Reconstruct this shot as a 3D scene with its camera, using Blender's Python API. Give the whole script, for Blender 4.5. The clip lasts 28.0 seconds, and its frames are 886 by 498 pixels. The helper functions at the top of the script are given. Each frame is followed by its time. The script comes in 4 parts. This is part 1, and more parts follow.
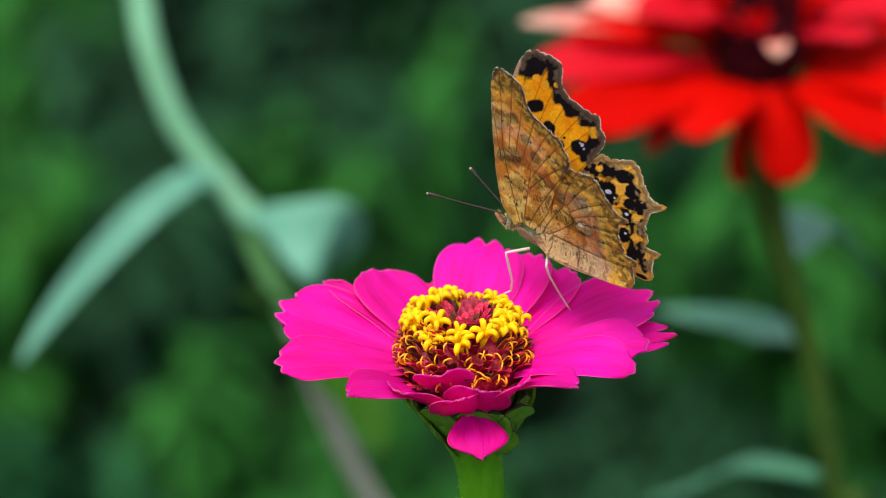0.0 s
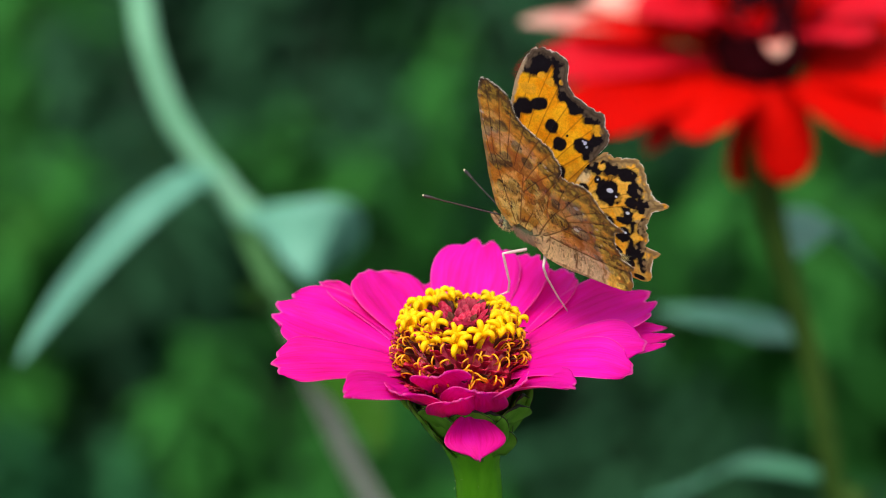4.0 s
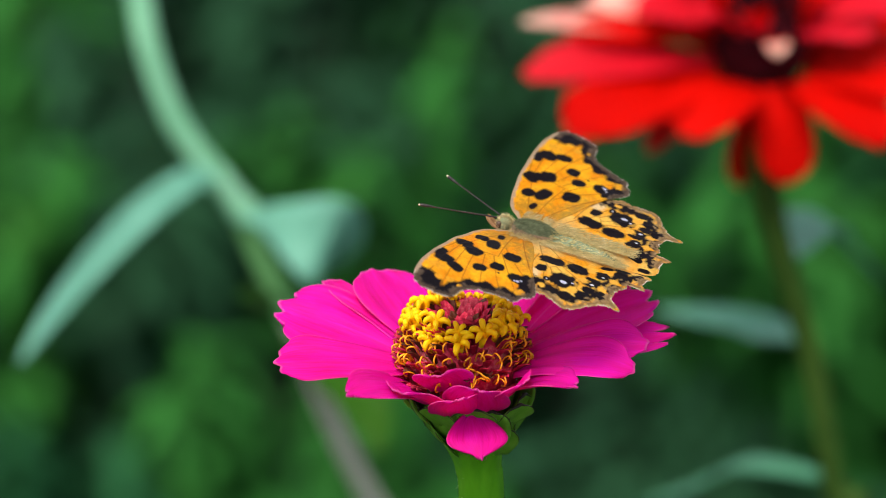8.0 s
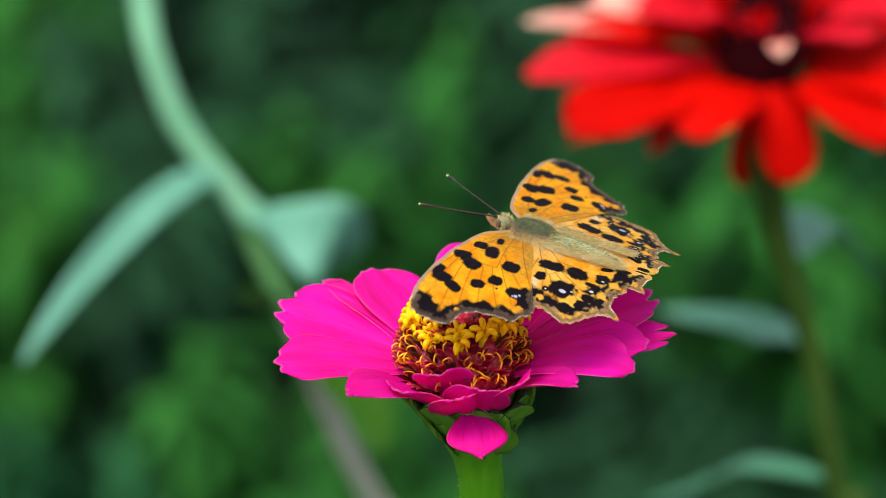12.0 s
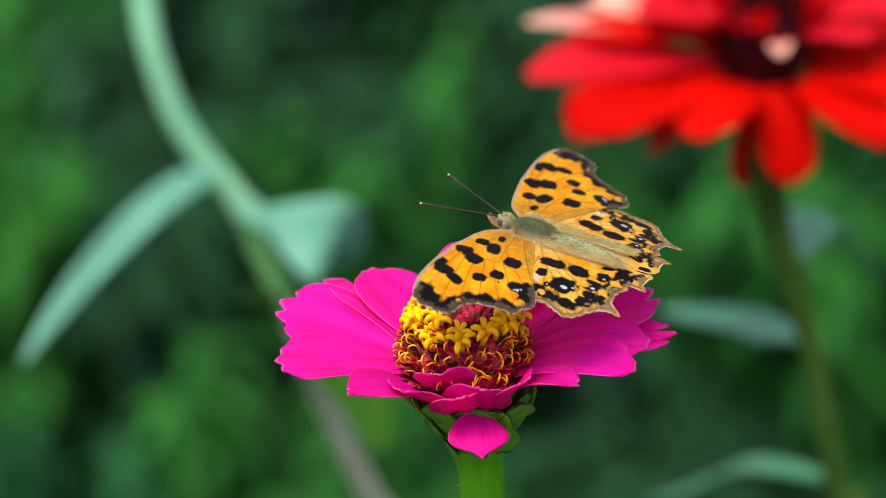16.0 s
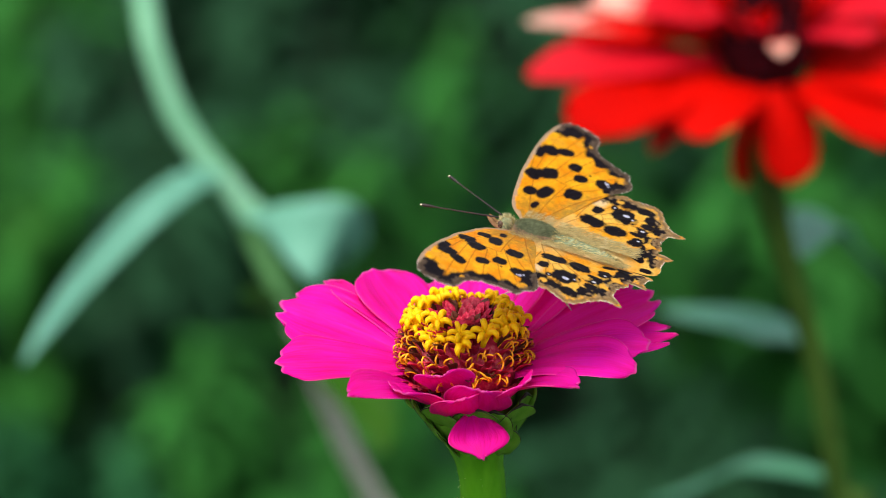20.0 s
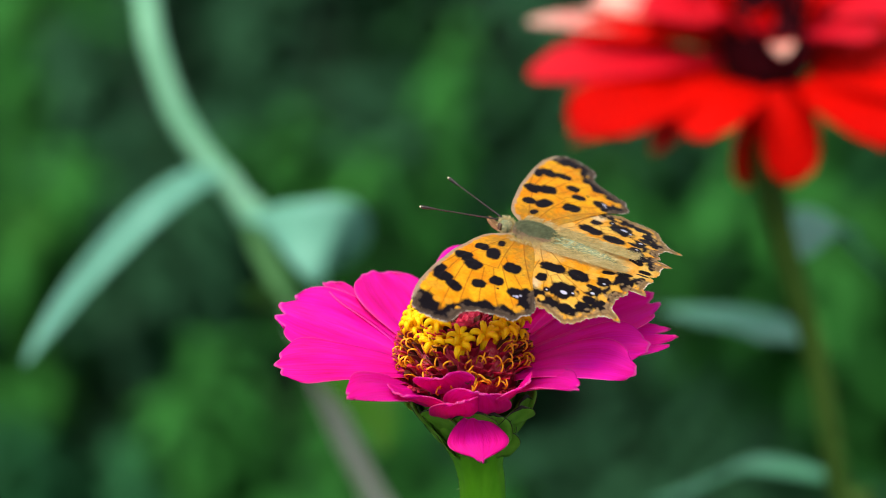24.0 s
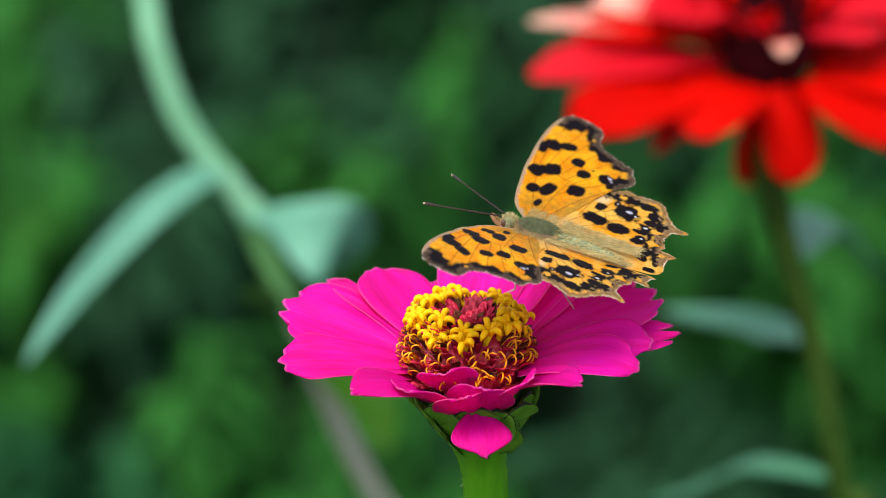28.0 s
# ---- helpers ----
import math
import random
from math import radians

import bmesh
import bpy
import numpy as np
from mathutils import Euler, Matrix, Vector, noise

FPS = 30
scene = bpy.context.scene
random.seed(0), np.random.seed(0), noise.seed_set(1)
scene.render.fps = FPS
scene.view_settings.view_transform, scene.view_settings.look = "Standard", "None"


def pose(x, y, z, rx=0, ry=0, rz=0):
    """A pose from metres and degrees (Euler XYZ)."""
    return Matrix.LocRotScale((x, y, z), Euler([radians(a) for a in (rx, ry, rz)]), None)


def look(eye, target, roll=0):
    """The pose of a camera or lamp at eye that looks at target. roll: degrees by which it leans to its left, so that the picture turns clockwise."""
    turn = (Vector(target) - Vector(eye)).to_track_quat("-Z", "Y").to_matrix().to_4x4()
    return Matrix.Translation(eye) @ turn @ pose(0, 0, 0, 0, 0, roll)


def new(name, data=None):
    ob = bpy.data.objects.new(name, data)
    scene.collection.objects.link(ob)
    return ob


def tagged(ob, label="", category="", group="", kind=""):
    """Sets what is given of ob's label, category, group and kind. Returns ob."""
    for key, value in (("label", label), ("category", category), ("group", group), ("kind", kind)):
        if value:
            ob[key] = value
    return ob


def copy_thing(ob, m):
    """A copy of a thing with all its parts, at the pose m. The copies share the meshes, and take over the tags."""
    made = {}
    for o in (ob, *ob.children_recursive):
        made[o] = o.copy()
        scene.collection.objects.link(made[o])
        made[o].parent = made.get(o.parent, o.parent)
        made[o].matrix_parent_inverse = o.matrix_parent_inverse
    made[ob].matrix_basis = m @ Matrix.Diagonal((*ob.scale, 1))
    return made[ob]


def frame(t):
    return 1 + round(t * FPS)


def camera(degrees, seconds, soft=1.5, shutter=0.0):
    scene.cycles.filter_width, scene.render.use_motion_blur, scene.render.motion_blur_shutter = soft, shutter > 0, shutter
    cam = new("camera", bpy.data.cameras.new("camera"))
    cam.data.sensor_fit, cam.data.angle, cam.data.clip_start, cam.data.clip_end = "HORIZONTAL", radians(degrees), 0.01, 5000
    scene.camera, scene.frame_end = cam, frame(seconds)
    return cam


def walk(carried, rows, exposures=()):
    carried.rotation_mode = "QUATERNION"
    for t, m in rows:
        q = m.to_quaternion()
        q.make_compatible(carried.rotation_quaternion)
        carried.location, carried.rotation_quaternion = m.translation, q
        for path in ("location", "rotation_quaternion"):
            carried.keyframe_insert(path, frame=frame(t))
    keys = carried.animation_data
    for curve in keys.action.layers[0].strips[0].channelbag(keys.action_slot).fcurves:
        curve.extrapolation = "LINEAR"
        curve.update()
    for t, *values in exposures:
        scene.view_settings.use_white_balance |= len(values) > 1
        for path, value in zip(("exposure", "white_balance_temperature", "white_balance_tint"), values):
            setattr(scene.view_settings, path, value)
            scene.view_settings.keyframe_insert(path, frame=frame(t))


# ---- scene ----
MM = 0.001
TAU = 2 * math.pi
DEEP = -0.58  # the soil lies this far below the blooms' reference level

# ---- camera: a macro lens on a tripod, looking down at the bloom; it drifts a little ----
cam = camera(16.0, 28.0, soft=0.7, shutter=0.35)
EYE = (-0.00283, -0.4310, 0.72496)
AIM = (-0.00283, 0.00581, 0.56597)
cam.data.dof.use_dof = True
cam.data.dof.focus_distance = 0.459
cam.data.dof.aperture_fstop = 14.0
DRIFT = [(0, 0.0), (6, -0.1), (9, 0.1), (12, 0.35), (16, 0.4), (20, 0.55), (21.5, 0.8), (24, 0.75), (25.5, 0.7), (27, 0.95), (28, 0.95)]
walk(cam, [(t, look(EYE, (AIM[0] - d * MM, AIM[1], AIM[2]))) for t, d in DRIFT], exposures=[(0, -0.03), (6, 0.0), (9, 0.08), (20, 0.12), (28, 0.10)])

# ---- light: a bright, hazy day, the sun very high, a little behind the camera's left shoulder ----
world = bpy.data.worlds.new("world")
scene.world = world
world.use_nodes = True
sky = world.node_tree.nodes.new("ShaderNodeTexSky")
sky.sky_type, sky.sun_disc = "NISHITA", False
sky.sun_elevation, sky.sun_rotation = radians(63), radians(207)
sky.air_density, sky.dust_density = 1.0, 3.0
haze = world.node_tree.nodes.new("ShaderNodeHueSaturation")
haze.inputs["Saturation"].default_value = 0.55
world.node_tree.links.new(sky.outputs[0], haze.inputs["Color"])
world.node_tree.links.new(haze.outputs[0], world.node_tree.nodes["Background"].inputs[0])
world.node_tree.nodes["Background"].inputs[1].default_value = 0.205
sun_data = bpy.data.lights.new("sun", "SUN")
sun_data.energy, sun_data.angle, sun_data.color = 2.9, radians(24), (1.0, 0.96, 0.9)
sun = new("sun", sun_data)
sun.matrix_world = look((-0.54, -1.06, 2.38), (0, 0, 0))


# ---- materials ----
def nodes_of(name):
    m = bpy.data.materials.new(name)
    m.use_nodes = True
    nt = m.node_tree
    return m, nt, nt.nodes["Principled BSDF"], nt.nodes["Material Output"]


def add(nt, kind, operation="", layer_name="", **values):
    n = nt.nodes.new(kind)
    if operation:
        n.operation = operation
    if layer_name:
        n.layer_name = layer_name
    for key, value in values.items():
        n.inputs[key].default_value = value
    return n


def ramp(nt, source, stops):
    r = nt.nodes.new("ShaderNodeValToRGB")
    while len(r.color_ramp.elements) < len(stops):
        r.color_ramp.elements.new(0.5)
    for e, (place, col) in zip(r.color_ramp.elements, stops):
        e.position, e.color = place, (*col, 1)
    nt.links.new(source, r.inputs[0])
    return r.outputs[0]


def surface(name, stops, scale=300.0, stretch=(1, 1, 1), rough=0.5, coarse=40.0, bump=0.2, thin=0.0, uv=False, sheen=0.0, spec=0.4, vary=0.25, by="object", rim=None, root=None):
    """Two scales of noise colour a surface; thin lets light through, as petals and leaves do; rim paints in
    light-caught edges.
    """
    m, nt, bsdf, out = nodes_of(name)
    co = add(nt, "ShaderNodeTexCoord")
    mp = add(nt, "ShaderNodeMapping")
    mp.inputs["Scale"].default_value = stretch
    nt.links.new(co.outputs["UV" if uv else "Object"], mp.inputs[0])
    fine = add(nt, "ShaderNodeTexNoise", Scale=scale, Detail=6.0, Roughness=0.6)
    wide = add(nt, "ShaderNodeTexNoise", Scale=coarse, Detail=3.0)
    nt.links.new(mp.outputs[0], fine.inputs[0])
    nt.links.new(co.outputs["Object"], wide.inputs[0])
    mixf = add(nt, "ShaderNodeMath", operation="MULTIPLY_ADD")
    mixf.inputs[1].default_value = 0.55
    nt.links.new(fine.outputs[0], mixf.inputs[0])
    half = add(nt, "ShaderNodeMath", operation="MULTIPLY")
    half.inputs[1].default_value = 0.45
    nt.links.new(wide.outputs[0], half.inputs[0])
    nt.links.new(half.outputs[0], mixf.inputs[2])
    col = ramp(nt, mixf.outputs[0], stops)
    # edges mixed paler in the colour, as if light came through their thickness
    if rim:
        xyz = add(nt, "ShaderNodeSeparateXYZ")
        nt.links.new(co.outputs["UV"], xyz.inputs[0])
        far = add(nt, "ShaderNodeMath", operation="SUBTRACT")
        nt.links.new(xyz.outputs[0], far.inputs[0])
        far.inputs[1].default_value = 0.5
        both = add(nt, "ShaderNodeMath", operation="ABSOLUTE")
        nt.links.new(far.outputs[0], both.inputs[0])
        end = add(nt, "ShaderNodeMath", operation="SUBTRACT")
        nt.links.new(xyz.outputs[1], end.inputs[0])
        end.inputs[1].default_value = 0.49
        most = add(nt, "ShaderNodeMath", operation="MAXIMUM")
        nt.links.new(both.outputs[0], most.inputs[0])
        nt.links.new(end.outputs[0], most.inputs[1])
        near = add(nt, "ShaderNodeMapRange")
        near.inputs["From Min"].default_value, near.inputs["From Max"].default_value = 0.484, 0.5
        near.inputs["To Max"].default_value = 0.45
        nt.links.new(most.outputs[0], near.inputs[0])
        blend = nt.nodes.new("ShaderNodeMix")
        blend.data_type = "RGBA"
        blend.inputs["B"].default_value = (*rim, 1)
        nt.links.new(near.outputs[0], blend.inputs["Factor"])
        nt.links.new(col, blend.inputs["A"])
        col = blend.outputs["Result"]
    if root:
        xyz = add(nt, "ShaderNodeSeparateXYZ")
        nt.links.new(co.outputs["UV"], xyz.inputs[0])
        near = add(nt, "ShaderNodeMapRange")
        near.inputs["From Min"].default_value, near.inputs["From Max"].default_value = 0.74, 0.5
        nt.links.new(xyz.outputs[1], near.inputs[0])
        blend = nt.nodes.new("ShaderNodeMix")
        blend.data_type = "RGBA"
        blend.inputs["B"].default_value = (*root, 1)
        nt.links.new(near.outputs[0], blend.inputs["Factor"])
        nt.links.new(col, blend.inputs["A"])
        col = blend.outputs["Result"]
    hue = add(nt, "ShaderNodeHueSaturation")
    nt.links.new(col, hue.inputs["Color"])
    info = add(nt, "ShaderNodeObjectInfo") if by == "object" else add(nt, "ShaderNodeNewGeometry")
    rnd = info.outputs["Random"] if by == "object" else info.outputs["Random Per Island"]
    val = add(nt, "ShaderNodeMapRange")
    val.inputs["To Min"].default_value, val.inputs["To Max"].default_value = 1 - vary, 1 + vary
    nt.links.new(rnd, val.inputs[0])
    nt.links.new(val.outputs[0], hue.inputs["Value"])
    nt.links.new(hue.outputs[0], bsdf.inputs["Base Color"])
    bsdf.inputs["Roughness"].default_value = rough
    bsdf.inputs["Specular IOR Level"].default_value = spec
    bsdf.inputs["Sheen Weight"].default_value = sheen
    b = add(nt, "ShaderNodeBump", Strength=bump)
    b.inputs["Distance"].default_value = 0.0003
    nt.links.new(fine.outputs[0], b.inputs["Height"])
    nt.links.new(b.outputs[0], bsdf.inputs["Normal"])
    if thin:
        tr = add(nt, "ShaderNodeBsdfTranslucent")
        nt.links.new(hue.outputs[0], tr.inputs[0])
        mx = add(nt, "ShaderNodeMixShader")
        mx.inputs[0].default_value = thin
        nt.links.new(bsdf.outputs[0], mx.inputs[1])
        nt.links.new(tr.outputs[0], mx.inputs[2])
        nt.links.new(mx.outputs[0], out.inputs[0])
    return m


def painted(name, rough=0.7, grain=2500.0, thin=0.48, sheen=0.08):
    """Wing scales: the pattern comes with the mesh, the fine scale grain from here."""
    m, nt, bsdf, out = nodes_of(name)
    at = add(nt, "ShaderNodeVertexColor", layer_name="pattern")
    co = add(nt, "ShaderNodeTexCoord")
    nz = add(nt, "ShaderNodeTexNoise", Scale=grain, Detail=4.0, Roughness=0.7)
    nt.links.new(co.outputs["Object"], nz.inputs[0])
    val = add(nt, "ShaderNodeMapRange")
    val.inputs["From Min"].default_value, val.inputs["From Max"].default_value = 0.25, 0.75
    val.inputs["To Min"].default_value, val.inputs["To Max"].default_value = 0.52, 1.40
    nt.links.new(nz.outputs[0], val.inputs[0])
    hue = add(nt, "ShaderNodeHueSaturation")
    nt.links.new(at.outputs[0], hue.inputs["Color"])
    nt.links.new(val.outputs[0], hue.inputs["Value"])
    nt.links.new(hue.outputs[0], bsdf.inputs["Base Color"])
    bsdf.inputs["Roughness"].default_value = rough
    bsdf.inputs["Sheen Weight"].default_value = sheen
    bsdf.inputs["Specular IOR Level"].default_value = 0.06
    b = add(nt, "ShaderNodeBump", Strength=0.25)
    b.inputs["Distance"].default_value = 0.0001
    nt.links.new(nz.outputs[0], b.inputs["Height"])
    nt.links.new(b.outputs[0], bsdf.inputs["Normal"])
    tr = add(nt, "ShaderNodeBsdfTranslucent")
    lit = add(nt, "ShaderNodeVertexColor", layer_name="through")
    nt.links.new(lit.outputs[0], tr.inputs[0])
    mx = add(nt, "ShaderNodeMixShader")
    mx.inputs[0].default_value = thin
    nt.links.new(bsdf.outputs[0], mx.inputs[1])
    nt.links.new(tr.outputs[0], mx.inputs[2])
    nt.links.new(mx.outputs[0], out.inputs[0])
    return m


# violet end of the ramp paints in the sky's sheen on the petals
PINK = surface("pink_petal", [(0.32, (0.74, 0.001, 0.20)), (0.45, (0.90, 0.003, 0.34)), (0.56, (0.95, 0.006, 0.48)), (0.7, (0.98, 0.012, 0.66))], scale=3.0, stretch=(9, 0.9, 1), uv=True, rough=0.5, coarse=70, bump=0.7, thin=0.45, spec=0.16, vary=0.10, rim=(1.0, 0.25, 0.6))
RED = surface("red_petal", [(0.25, (0.46, 0.001, 0.0005)), (0.5, (0.72, 0.003, 0.0005)), (0.75, (0.84, 0.006, 0.002))], scale=3.0, stretch=(12, 1.2, 1), uv=True, rough=0.6, coarse=50, thin=0.4, spec=0.05, vary=0.10)
ROSE = surface("rose_petal", [(0.25, (0.60, 0.002, 0.006)), (0.55, (0.78, 0.005, 0.022)), (0.8, (0.85, 0.05, 0.10))], scale=3.0, stretch=(12, 1.2, 1), uv=True, rough=0.55, coarse=50, thin=0.35, spec=0.2, vary=0.10)
FADED = surface("faded_petal", [(0.36, (0.75, 0.03, 0.04)), (0.5, (0.75, 0.34, 0.26)), (0.64, (0.75, 0.58, 0.42))], scale=3.0, stretch=(6, 1.2, 1), uv=True, rough=0.6, coarse=90, thin=0.2, root=(0.70, 0.004, 0.004))
YELLOW = surface("floret_yellow", [(0.3, (0.90, 0.46, 0.001)), (0.55, (1.0, 0.64, 0.001)), (0.8, (1.0, 0.74, 0.004))], scale=900, coarse=200, rough=0.55, thin=0.15, bump=0.3, spec=0.2, vary=0.08)
ORANGE = surface("stigma_orange", [(0.3, (0.7, 0.24, 0.004)), (0.6, (0.95, 0.42, 0.004)), (0.8, (1.0, 0.6, 0.01))], scale=900, coarse=200, rough=0.45, vary=0.2)
CHAFF = surface("chaff_red", [(0.3, (0.26, 0.003, 0.014)), (0.5, (0.62, 0.015, 0.07)), (0.68, (0.78, 0.28, 0.27))], scale=1200, coarse=260, rough=0.6, bump=0.5, vary=0.4, thin=0.25)
BROWN = surface("chaff_brown", [(0.3, (0.03, 0.006, 0.003)), (0.6, (0.14, 0.03, 0.008)), (0.8, (0.36, 0.15, 0.02))], scale=1200, coarse=260, rough=0.6, bump=0.5, vary=0.4)
BRACT = surface("bract_green", [(0.3, (0.09, 0.27, 0.012)), (0.6, (0.18, 0.42, 0.035)), (0.8, (0.32, 0.55, 0.11))], scale=500, coarse=120, rough=0.5, thin=0.1, spec=0.25, vary=0.15)
DARKRIM = surface("bract_rim", [(0.3, (0.008, 0.008, 0.006)), (0.7, (0.03, 0.02, 0.012))], scale=900, coarse=200, rough=0.6)
STEM = surface("stem_green", [(0.3, (0.07, 0.33, 0.004)), (0.55, (0.14, 0.48, 0.012)), (0.8, (0.34, 0.66, 0.10))], scale=420, stretch=(1, 1, 0.2), coarse=90, rough=0.26, bump=0.6, spec=0.55)
PALESTEM = surface("stem_pale", [(0.3, (0.14, 0.40, 0.21)), (0.6, (0.23, 0.52, 0.31)), (0.8, (0.32, 0.61, 0.41))], scale=260, stretch=(1, 1, 0.15), coarse=60, rough=0.5, spec=0.2)
DRYSTEM = surface("stem_dry", [(0.3, (0.46, 0.45, 0.37)), (0.6, (0.60, 0.58, 0.49)), (0.8, (0.70, 0.69, 0.59))], scale=260, stretch=(1, 1, 0.15), coarse=60, rough=0.6)
DARKSTEM = surface("stem_dark", [(0.3, (0.014, 0.036, 0.004)), (0.7, (0.035, 0.075, 0.010))], scale=260, stretch=(1, 1, 0.15), coarse=60, rough=0.6, spec=0.1)
PALELEAF = surface("leaf_pale", [(0.3, (0.09, 0.27, 0.18)), (0.6, (0.15, 0.38, 0.27)), (0.8, (0.22, 0.46, 0.35))], scale=200, coarse=50, rough=0.5, thin=0.15, spec=0.2)
LEAF = surface("leaf_green", [(0.3, (0.014, 0.060, 0.024)), (0.55, (0.022, 0.085, 0.034)), (0.8, (0.032, 0.12, 0.045))], scale=120, coarse=6, rough=0.65, thin=0.3, spec=0.1, vary=0.25, by="island")
LEAF_BRIGHT = surface("leaf_bright", [(0.3, (0.018, 0.12, 0.018)), (0.55, (0.032, 0.175, 0.026)), (0.8, (0.068, 0.24, 0.026))], scale=120, coarse=14, rough=0.65, thin=0.25, spec=0.1, vary=0.25, by="island")
LEAF_BLUE = surface("leaf_blue", [(0.3, (0.018, 0.11, 0.034)), (0.55, (0.03, 0.16, 0.055)), (0.8, (0.055, 0.22, 0.085))], scale=120, coarse=14, rough=0.6, thin=0.2, spec=0.12, vary=0.4, by="island")
DEEPLEAF = surface("leaf_deep_green", [(0.3, (0.05, 0.20, 0.10)), (0.6, (0.09, 0.29, 0.16)), (0.8, (0.14, 0.36, 0.21))], scale=200, coarse=50, rough=0.5, thin=0.15, spec=0.2)
FRESHLEAF = surface("leaf_fresh", [(0.3, (0.018, 0.085, 0.002)), (0.6, (0.03, 0.115, 0.003)), (0.8, (0.055, 0.15, 0.005))], scale=200, coarse=50, rough=0.55, thin=0.3, spec=0.15)
SOIL = surface("soil", [(0.3, (0.010, 0.016, 0.010)), (0.55, (0.018, 0.026, 0.016)), (0.8, (0.04, 0.045, 0.03))], scale=60, coarse=4, rough=0.95, bump=0.8, spec=0.1)
MIDLEAF = surface("leaf_mid", [(0.3, (0.10, 0.33, 0.19)), (0.6, (0.16, 0.43, 0.27)), (0.8, (0.24, 0.52, 0.35))], scale=200, coarse=50, rough=0.5, thin=0.15, spec=0.2)
MIDSTEM = surface("stem_mid", [(0.3, (0.09, 0.27, 0.08)), (0.6, (0.15, 0.38, 0.13)), (0.8, (0.22, 0.45, 0.19))], scale=260, stretch=(1, 1, 0.15), coarse=60, rough=0.5, spec=0.2)
WING = painted("wing_scales")
FUR = surface("body_fur", [(0.3, (0.11, 0.13, 0.07)), (0.55, (0.24, 0.27, 0.15)), (0.8, (0.42, 0.43, 0.26))], scale=1500, coarse=250, rough=0.8, bump=0.6, spec=0.1, vary=0.25, by="island")
TAWNY = surface("tawny_fur", [(0.3, (0.46, 0.36, 0.13)), (0.55, (0.70, 0.58, 0.28)), (0.8, (0.88, 0.79, 0.52))], scale=1500, coarse=250, rough=0.8, bump=0.5, spec=0.1, vary=0.3, by="island")
BELLY = surface("belly_fur", [(0.3, (0.34, 0.20, 0.12)), (0.55, (0.52, 0.34, 0.22)), (0.8, (0.74, 0.54, 0.40))], scale=1500, coarse=250, rough=0.8, bump=0.5, spec=0.1, vary=0.25, by="island")
CHITIN = surface("dark_chitin", [(0.3, (0.012, 0.009, 0.007)), (0.7, (0.05, 0.035, 0.03))], scale=2500, coarse=600, rough=0.35)
EYEBROWN = surface("eye_brown", [(0.3, (0.05, 0.025, 0.015)), (0.7, (0.12, 0.07, 0.04))], scale=4000, coarse=900, rough=0.2)
PALPBROWN = surface("palp_brown", [(0.3, (0.16, 0.07, 0.025)), (0.7, (0.40, 0.24, 0.12))], scale=2500, coarse=600, rough=0.7, spec=0.1)
# near-black, painting the shade between the red petal layers into the flower's core
MAROON = surface("maroon_core_shade", [(0.3, (0.012, 0.001, 0.002)), (0.7, (0.06, 0.004, 0.008))], scale=900, coarse=200, rough=0.8, spec=0.05)
LEGPALE = surface("leg_pale", [(0.3, (0.80, 0.62, 0.58)), (0.7, (0.92, 0.80, 0.75))], scale=2500, coarse=600, rough=0.4, thin=0.3)
CREAM = surface("cream_tip", [(0.3, (0.7, 0.55, 0.3)), (0.7, (0.9, 0.8, 0.55))], scale=2500, coarse=600, rough=0.5)


def receded(k):
    """Moves and enlarges what lies beyond the bloom, seen from the camera's stand."""
    return pose(*EYE) @ Matrix.Scale(k, 4) @ pose(*EYE).inverted()


# ---- mesh tools ----
def part(name, mesh, material, parent=None, label="", at=None):
    if isinstance(mesh, bmesh.types.BMesh):
        data = bpy.data.meshes.new(name)
        mesh.to_mesh(data)
        mesh.free()
        mesh = data
    if material and not mesh.materials:
        mesh.materials.append(material)
    ob = new(name, mesh)
    ob.parent = parent
    if at is not None:
        ob.matrix_basis = at
    if label:
        ob["label"] = label
    return ob


def thing(name, m, label, category, group="", kind=""):
    ob = new(name)
    ob.empty_display_size = 0.01
    ob.matrix_basis = m
    return tagged(ob, label, category, group, kind)


def mesh_of(name, verts, faces, uvs=None, cols=None):
    me = bpy.data.meshes.new(name)
    me.from_pydata([tuple(v) for v in verts], [], [tuple(f) for f in faces])
    if uvs is not None:
        lay = me.uv_layers.new(name="UVMap")
        idx = np.empty(len(me.loops), dtype=np.int32)
        me.loops.foreach_get("vertex_index", idx)
        lay.data.foreach_set("uv", np.asarray(uvs, dtype=np.float32)[idx].ravel())
    if cols is not None:
        lay = me.color_attributes.new("pattern", "FLOAT_COLOR", "POINT")
        rgba = np.ones((len(verts), 4), dtype=np.float32)
        rgba[:, :3] = cols
        lay.data.foreach_set("color", rgba.ravel())
    me.polygons.foreach_set("use_smooth", np.ones(len(me.polygons), dtype=bool))
    me.update()
    return me


def joined(name, pieces):
    """One mesh from several (verts, faces) or (verts, faces, uvs)."""
    v, f, n, uv = [], [], 0, []
    for piece in pieces:
        v.append(np.asarray(piece[0], float))
        f += [tuple(i + n for i in q) for q in piece[1]]
        uv.append(piece[2] if len(piece) > 2 else np.zeros((len(piece[0]), 2)))
        n += len(piece[0])
    return mesh_of(name, np.concatenate(v), f, np.concatenate(uv))


